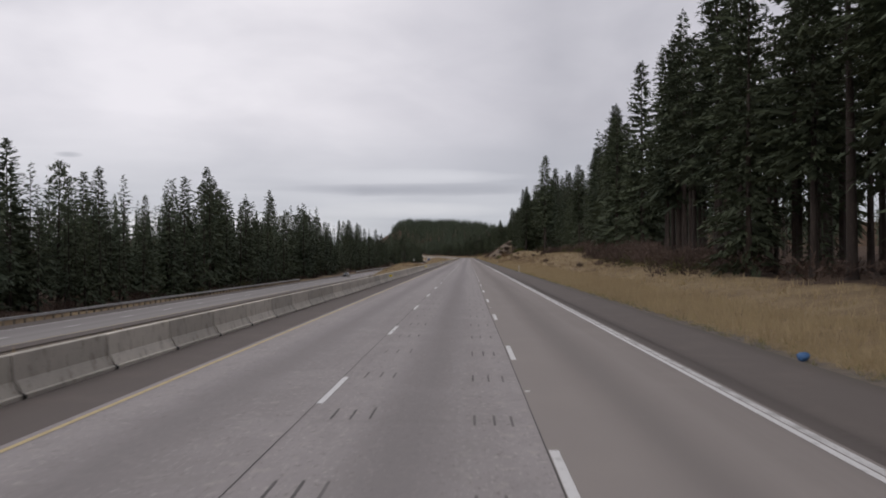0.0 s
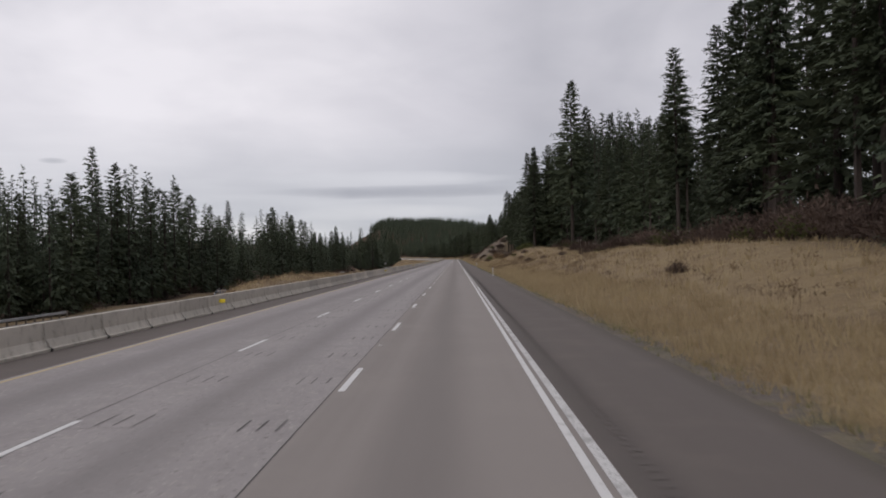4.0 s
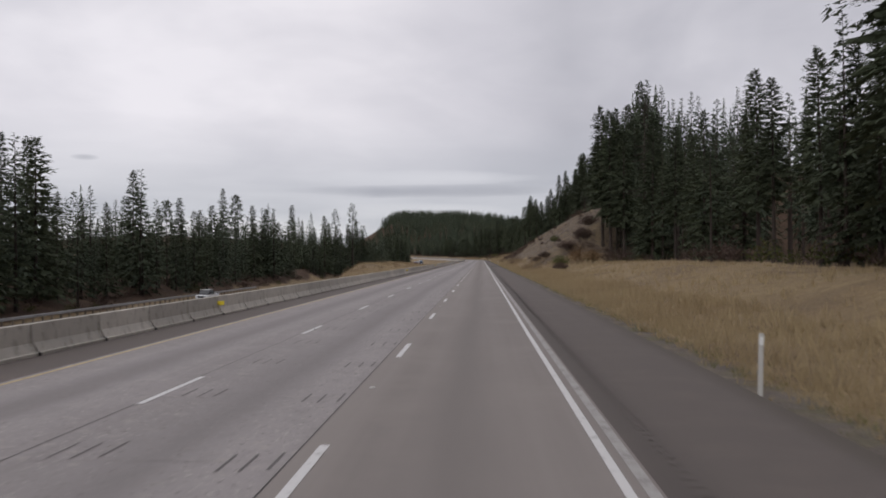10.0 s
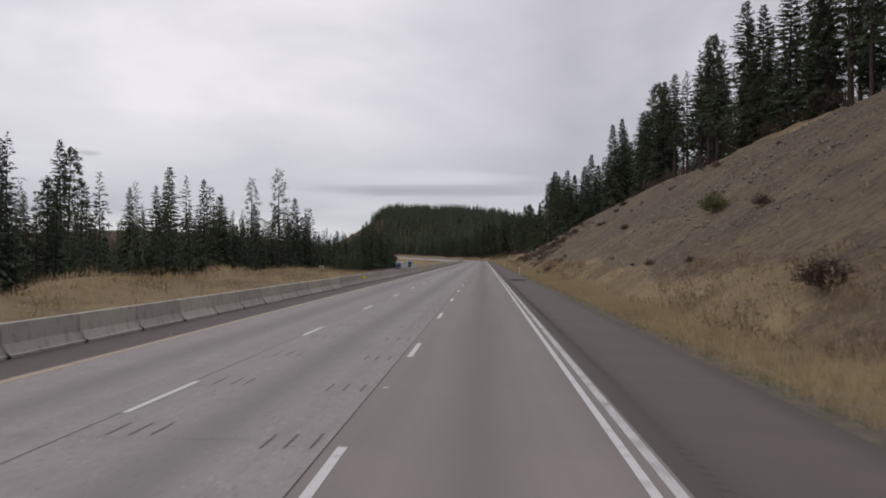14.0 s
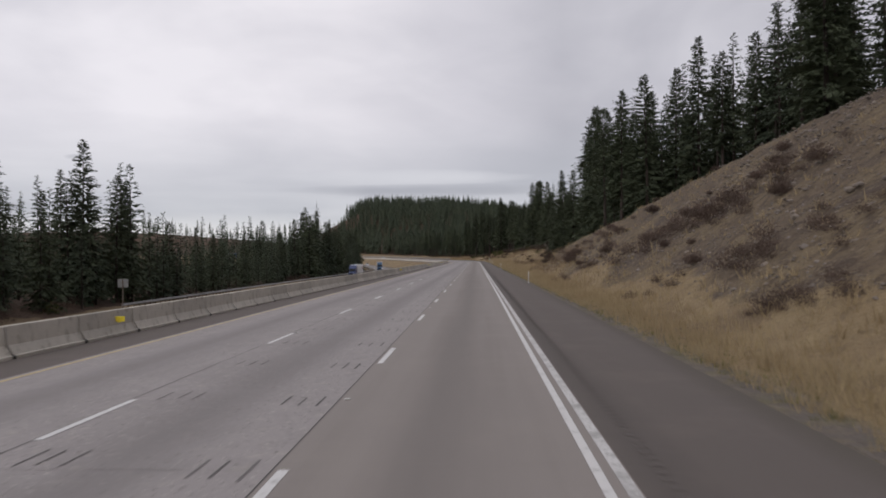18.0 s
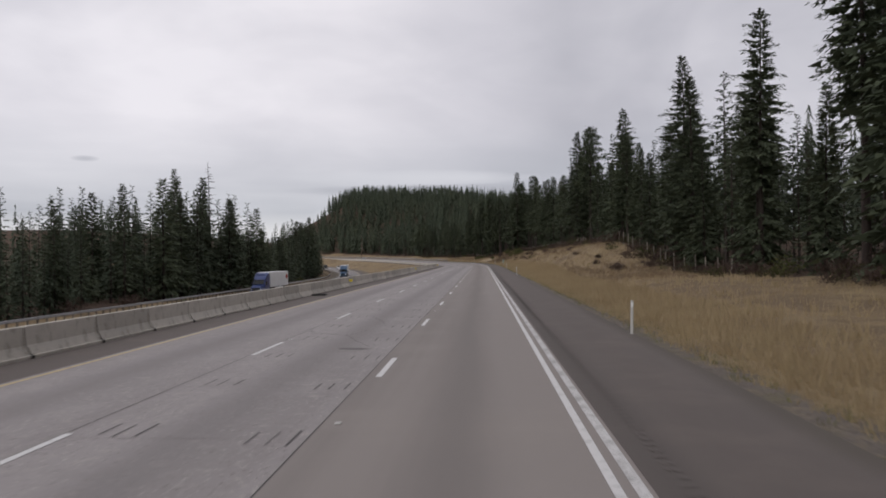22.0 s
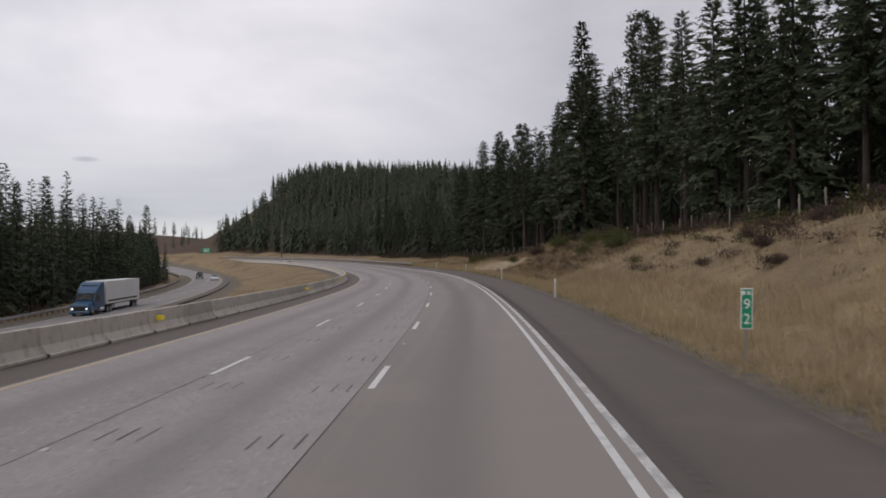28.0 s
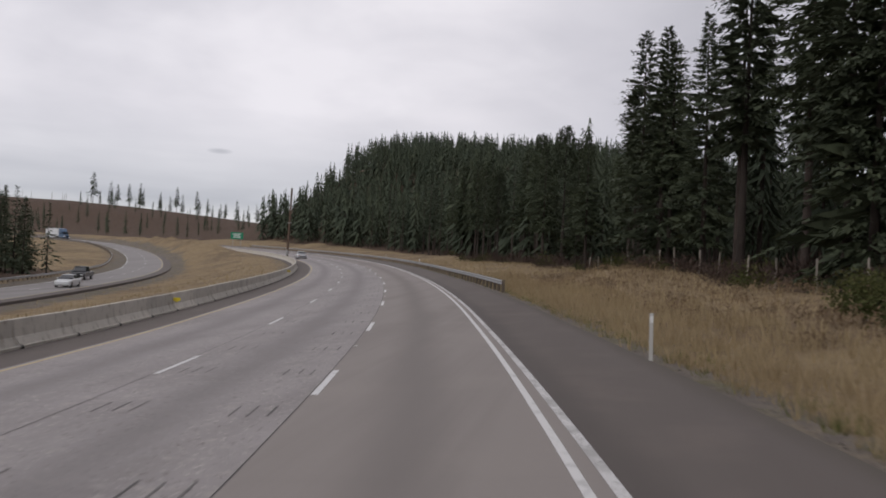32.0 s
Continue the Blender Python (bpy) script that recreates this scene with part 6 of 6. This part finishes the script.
def ring(bm, r0, r1, tilt=0.0, n=22, wob=0.0):
    r = random.Random(9)
    vs = []
    for k in range(n):
        a = 6.283 * k / n
        q = r0 * (1 + wob * math.sin(2 * a + 1))
        row = []
        for j in range(6):
            b = 6.283 * j / 6
            row.append(bm.verts.new((math.cos(a) * (q + r1 * math.cos(b)), math.sin(a) * (q * 0.8 + r1 * math.cos(b)), r1 + r1 * math.sin(b) + tilt * (1 + math.sin(a)))))
        vs.append(row)
    for k in range(n):
        for j in range(6):
            bm.faces.new((vs[k][j], vs[(k + 1) % n][j], vs[(k + 1) % n][(j + 1) % 6], vs[k][(j + 1) % 6]))
    return bm


tyre = part("tyre_tread", ring(bmesh.new(), 0.42, 0.045, 0.02, wob=0.15), M_RUBBER, None)
tagged(tyre, "loop of shed black tyre tread on the asphalt shoulder", "tyre tread")
on_road(tyre, 725.5, -8.55, -0.01)
bm = bmesh.new()
bmesh.ops.create_icosphere(bm, subdivisions=2, radius=0.15)
r_ = random.Random(4)
for v in bm.verts:
    v.co = Vector((v.co.x * 1.15, v.co.y, v.co.z * 0.85)) * r_.uniform(0.85, 1.15)
bag = part("plastic_bag", bm, M_BLUEBAG, None)
tagged(bag, "crumpled blue plastic bag lying in the roadside grass", "litter")
bag.matrix_basis = pose(7.35, 31.8, at(7.35, 31.8) + 0.11, 0, 0, 20)


def blot(name, s0, o0, ls, lo, mat, seed, lift=0.002, n=40):
    r = random.Random(seed)
    v = [(*[float(q) for q in plan(s0, o0)], float(deck(s0, o0)) + lift)]
    for k in range(n):
        a = 6.283 * k / n
        q = 0.88 + 0.09 * math.sin(2 * a + seed) + 0.07 * math.sin(5 * a + 2 * seed) + r.uniform(-0.05, 0.05)
        s, o = s0 + ls * q * math.cos(a), o0 + lo * q * math.sin(a)
        x, y = plan(s, o)
        v.append((float(x), float(y), float(deck(s, o)) + lift))
    return child(new(name, mesh_of(name, v, [(0, 1 + k, 1 + (k + 1) % n) for k in range(n)], [mat])), road)


blot("burnt_patch", 512.9, 5.55, 4.9, 1.3, M_SOOT, 1, -0.007)
blot("burnt_patch", 519.6, 6.2, 0.7, 0.3, M_RUMBLE, 2, -0.008)
blot("asphalt_patch", 694.6, -1.25, 0.28, 0.5, M_SLOT, 3, 0.0045)
blot("oil_stain", 8.4, -1.9, 0.12, 0.35, M_SLOT, 6, 0.0045)
bits = []
for k in range(34):
    x, y = plan(rs.uniform(511, 518), rs.uniform(6.7, 8.0))
    bits.append((float(x), float(y), rs.uniform(0.08, 0.35)))
scatter("burnt_debris", "grey burnt scraps beside the shoulder", rock_kinds, bits, [M_ROCK], "debris")


def crack(points, width, seed):
    r = random.Random(seed)
    dense = []
    for (s0, o0), (s1, o1) in zip(points, points[1:]):
        n = max(2, int(math.hypot(s1 - s0, o1 - o0) / 0.16))
        for k in range(n):
            dense.append((s0 + (s1 - s0) * k / n + r.uniform(-0.05, 0.05), o0 + (o1 - o0) * k / n + r.uniform(-0.05, 0.05)))
    v, f = [], []
    for k, (s, o) in enumerate(dense):
        w = width * r.uniform(0.3, 1.0)
        for q in (-w, w):
            x, y = plan(s + q, o + q * 0.5)
            v.append((float(x), float(y), float(deck(s, o)) + 0.0042))
        if k:
            f.append((2 * k - 2, 2 * k - 1, 2 * k + 1, 2 * k))
    return child(new("crack", mesh_of("crack", v, f, [M_JOINT])), road)


crack([(700.8, -3.75), (699.3, -3.4), (698.4, -2.1), (696.6, -1.5), (695.0, -0.85)], 0.022, 1)
crack([(698.6, -2.5), (696.9, -4.3), (695.8, -5.6)], 0.016, 2)
crack([(698.4, -2.0), (701.0, -1.5), (701.8, -1.1)], 0.016, 3)
crack([(701.6, -1.2), (704.0, -1.7), (706.6, -2.4)], 0.018, 4)
crack([(391.0, -7.3), (391.5, -4.6), (391.1, -2.0), (391.6, 0.5), (391.2, 3.4)], 0.02, 5)
crack([(393.2, -5.2), (391.4, -4.5), (389.7, -4.9)], 0.015, 6)
crack([(9.6, -7.2), (9.9, -5.2), (9.7, -3.9)], 0.012, 7)
crack([(517.0, -3.4), (516.5, -1.9)], 0.012, 8)
crack([(871.4, -4.1), (873.0, -3.7), (876.5, -3.66)], 0.025, 9)
for k in range(26):
    s = rs.uniform(0, 990)
    o = rs.uniform(-6.8, -1.0)
    crack([(s, o), (s + rs.uniform(-0.3, 0.3), o + rs.uniform(0.5, 1.4))], 0.010, 20 + k)

# ---------------------------------------------------------------- vehicles


def wheel(parent, x, y, r, w):
    b = bmesh.new()
    tube(b, (x - w / 2, y, r), (x + w / 2, y, r), r, r, 18)
    t = part("wheel", b, M_RUBBER, parent)
    b = bmesh.new()
    tube(b, (x - w / 2 - 0.012, y, r), (x + w / 2 + 0.012, y, r), r * 0.58, r * 0.58, 14)
    part("rim", b, M_CHROME, t)


def hull(stations, mat, parent, name):
    """A body lofted through cross sections (y, half width, bottom, shoulder height, top half width, top)."""
    b = bmesh.new()
    rows = []
    for y, hw, z0, z1, tw, z2 in stations:
        pts = [(-hw * 0.92, z0), (-hw, z0 + 0.15), (-hw, z1), (-tw, z2 - 0.03), (-tw * 0.9, z2), (tw * 0.9, z2), (tw, z2 - 0.03), (hw, z1), (hw, z0 + 0.15), (hw * 0.92, z0)]
        rows.append([b.verts.new((px_, y, pz)) for px_, pz in pts])
    for r0, r1 in zip(rows, rows[1:]):
        for k in range(10):
            b.faces.new((r0[k], r0[(k + 1) % 10], r1[(k + 1) % 10], r1[k]))
    b.faces.new(rows[0])
    b.faces.new(rows[-1][::-1])
    bmesh.ops.recalc_face_normals(b, faces=b.faces)
    return part(name, b, mat, parent)


def car(paint, label, kind="sedan"):
    """Front towards +y, resting on z 0."""
    c = new({"sedan": "car", "pickup": "pickup_truck"}[kind])
    tagged(c, label, "car" if kind == "sedan" else "pickup truck")
    if kind == "sedan":
        hull([(-2.3, 0.78, 0.42, 0.80, 0.70, 0.98), (-2.15, 0.88, 0.25, 0.85, 0.78, 1.04), (-1.2, 0.91, 0.2, 0.88, 0.80, 1.02), (1.0, 0.91, 0.2, 0.86, 0.80, 0.98), (2.05, 0.86, 0.22, 0.74, 0.74, 0.82), (2.3, 0.74, 0.35, 0.6, 0.62, 0.66)], paint, c, "body")
        hull([(-1.75, 0.80, 0.95, 0.98, 0.72, 1.03), (-1.05, 0.80, 0.95, 1.0, 0.60, 1.42), (0.15, 0.80, 0.95, 1.0, 0.60, 1.45), (1.05, 0.80, 0.93, 0.95, 0.72, 1.0)], M_GLASS, c, "windows")
        b = bmesh.new()
        box(b, (-0.6, -1.1, 1.415), (0.6, 0.25, 1.475), 0.025)
        part("roof", b, paint, c)
        wb = (-1.35, 1.4)
        z_l, yb, yf = 0.82, -2.27, 2.2
        r_w = 0.33
    else:
        hull([(-2.9, 0.94, 0.5, 1.0, 0.92, 1.12), (-0.5, 0.96, 0.45, 1.05, 0.93, 1.12), (1.2, 0.96, 0.45, 1.05, 0.9, 1.15), (2.6, 0.94, 0.45, 1.0, 0.86, 1.1), (2.85, 0.86, 0.55, 0.9, 0.8, 1.0)], paint, c, "body")
        hull([(-0.75, 0.9, 1.1, 1.12, 0.80, 1.2), (-0.55, 0.9, 1.1, 1.15, 0.74, 1.82), (0.9, 0.9, 1.1, 1.15, 0.74, 1.84), (1.7, 0.9, 1.08, 1.1, 0.82, 1.16)], M_GLASS, c, "windows")
        b = bmesh.new()
        box(b, (-0.75, -0.62, 1.80), (0.75, 1.0, 1.88), 0.03)
        part("roof", b, paint, c)
        b = bmesh.new()
        box(b, (-0.55, 2.86, 0.7), (0.55, 2.9, 0.98), 0.02)
        part("grille", b, M_CARDARK, c)
        wb = (-1.85, 1.75)
        z_l, yb, yf = 0.9, -2.91, 2.84
        r_w = 0.39
    for x in (-0.62, 0.62):
        b = bmesh.new()
        box(b, (x - 0.17, yb - 0.03, z_l - 0.08), (x + 0.17, yb + 0.04, z_l + 0.08), 0.015)
        part("tail_lamp", b, M_TAIL, c)
        b = bmesh.new()
        box(b, (x - 0.19, yf - 0.02, z_l - 0.22), (x + 0.19, yf + 0.06, z_l - 0.08), 0.015)
        part("headlamp", b, M_LAMP, c)
        b = bmesh.new()
        box(b, (x * 1.42 - 0.07, 0.75, 0.98), (x * 1.42 + 0.07, 0.87, 1.12), 0.02)
        part("mirror", b, paint, c)
    b = bmesh.new()
    box(b, (-0.8, yb - 0.05, 0.38), (0.8, yb + 0.06, 0.56), 0.03)
    part("bumper", b, M_CARDARK, c)
    b = bmesh.new()
    box(b, (-0.17, yb - 0.055, 0.62), (0.17, yb - 0.04, 0.74))
    part("number_plate", b, M_SIGNWHITE, c)
    for y in wb:
        for x in (-0.8, 0.8):
            wheel(c, x, y, r_w, 0.22)
    return c


sedan = car(M_CARWHITE, "silver-white saloon car driving on the concrete carriageway")
on_road(sedan, 1146, -5.5)


def wb_place(ob, s, lane):
    o = float(WB_O(s)) + lane
    x, y = plan(s, o)
    ob.matrix_basis = pose(float(x), float(y), float(wbz(s, o)), 0, 0, math.degrees(float(heading(s))) + 180)
    return ob


wb_place(car(M_CARWHITE, "white pickup truck on the lower carriageway", "pickup"), 428, -2.0)
wb_place(car(M_CARDARK, "dark saloon car with black windows on the lower carriageway"), 272, -2.0)
wb_place(car(M_CARWHITE, "white saloon car coming round the far bend"), 1080, 1.8)
wb_place(car(M_CARDARK, "dark pickup truck coming round the far bend", "pickup"), 1101, -2.0)
on_road(car(M_CARDARK, "dark saloon car climbing away round the far bend"), 1320, 1.9)


def lorry(label, paint=None, lamp=None, stripe=True):
    """Tractor and box trailer, front towards +y at y 0."""
    paint, lamp = paint or M_CARBLUE, lamp or M_BEAM
    t = new("lorry")
    tagged(t, label, "lorry")
    hull([(-0.1, 1.0, 0.45, 0.9, 0.9, 1.25), (-0.3, 1.05, 0.4, 1.1, 0.95, 1.5), (-1.7, 1.12, 0.45, 1.3, 1.05, 1.75), (-1.9, 1.15, 0.45, 1.3, 1.1, 1.78)], paint, t, "hood")
    hull([(-1.85, 1.18, 0.5, 1.6, 1.1, 1.8), (-2.5, 1.2, 0.5, 1.7, 1.1, 2.75), (-2.9, 1.22, 0.5, 1.8, 1.15, 3.1), (-4.3, 1.25, 0.5, 2.4, 1.2, 3.95), (-5.3, 1.25, 0.6, 2.4, 1.22, 4.05)], paint, t, "cab")
    b = bmesh.new()
    for q in ((-1.02, 1.86, -1.80), (1.02, 1.86, -1.80), (0.98, 2.62, -2.31), (-0.98, 2.62, -2.31)):
        b.verts.new((q[0], q[2] + 0.03, q[1]))
    b.verts.ensure_lookup_table()
    b.faces.new(b.verts[:])
    bmesh.ops.solidify(b, geom=b.faces[:], thickness=0.03)
    part("windscreen", b, M_GLASS, t)
    for x in (-1, 1):
        b = bmesh.new()
        box(b, (x * 1.2 - 0.03, -3.4, 1.75), (x * 1.2 + 0.03, -2.5, 2.5), 0.01)
        part("side_window", b, M_GLASS, t)
        b = bmesh.new()
        box(b, (x * 1.42 - 0.1, -2.6, 1.7), (x * 1.42 + 0.1, -2.45, 2.4), 0.03)
        part("mirror", b, M_CARDARK, t)
        b = bmesh.new()
        box(b, (x * 0.86 - 0.11, -0.2, 0.84), (x * 0.86 + 0.11, -0.04, 0.98), 0.03)
        part("headlamp", b, lamp, t)
        b = bmesh.new()
        tube(b, (x * 1.05, -5.0, 0.62), (x * 1.05, -3.4, 0.62), 0.3, 0.3, 14)
        part("fuel_tank", b, M_CHROME, t)
        b = bmesh.new()
        box(b, (x * 1.26 - 0.02, -15.5, 0.55), (x * 1.26 + 0.02, -9.2, 1.05), 0.01)
        part("side_skirt", b, M_TRAILER, t)
        b = bmesh.new()
        if stripe:
            box(b, (x * 1.305 - 0.004, -19.2, 1.42), (x * 1.305 + 0.004, -6.4, 1.66))
            part("side_stripe", b, M_CARDARK, t, "dark stripe along the trailer")
        else:
            box(b, (x * 1.305 - 0.004, -19.6, 2.55), (x * 1.305 + 0.004, -17.9, 3.45))
            part("side_emblem", b, M_TAIL, t, "small dull red square near the trailer's end")
        b = bmesh.new()
        tube(b, (x * 1.0, -5.45, 1.2), (x * 1.0, -5.45, 3.9), 0.08, 0.07, 10)
        part("exhaust_stack", b, M_CHROME, t)
        b = bmesh.new()
        box(b, (x * 0.95 - 0.22, -2.0, 0.55), (x * 0.95 + 0.22, -0.55, 1.12), 0.12)
        part("fender", b, paint, t)
    b = bmesh.new()
    box(b, (-0.72, -0.13, 0.62), (0.72, -0.02, 1.25), 0.03)
    part("grille", b, M_CARDARK, t)
    b = bmesh.new()
    box(b, (-1.15, -0.3, 0.3), (1.15, 0.06, 0.62), 0.05)
    part("bumper", b, paint, t)
    b = bmesh.new()
    box(b, (-1.08, -2.62, 2.64), (1.08, -2.22, 2.74), 0.03)
    part("sun_visor", b, M_CARDARK, t)
    b = bmesh.new()
    box(b, (-0.8, -0.16, 0.36), (0.8, 0.075, 0.5), 0.03)
    part("air_dam", b, M_CARDARK, t)
    b = bmesh.new()
    box(b, (-0.95, -4.25, 3.55), (0.95, -3.62, 3.66), 0.02)
    part("fairing_vent", b, M_CARDARK, t)
    b = bmesh.new()
    box(b, (-1.3, -20.2, 1.15), (1.3, -5.9, 4.1), 0.05)
    part("trailer_box", b, M_TRAILER, t)
    b = bmesh.new()
    box(b, (-0.5, -20.0, 0.85), (0.5, -6.2, 1.15))
    part("chassis", b, M_CARDARK, t)
    for y in (-1.3, -6.4, -7.6, -17.4, -18.7):
        for x in (-1.02, 1.02):
            wheel(t, x, y, 0.5, 0.28 if y > -2 else 0.5)
    return t


wb_place(lorry("blue lorry with a sleeper cab pulling a plain white box trailer"), 957, -1.9)
far_lorry = lorry("second blue lorry with a white trailer far round the bend")
wb_place(far_lorry, 1345, 1.8)
wb_place(lorry("dark blue lorry hauling a clean white box trailer beside the forest", M_DEEPBLUE, M_LAMP, False), 823.5, -1.9)
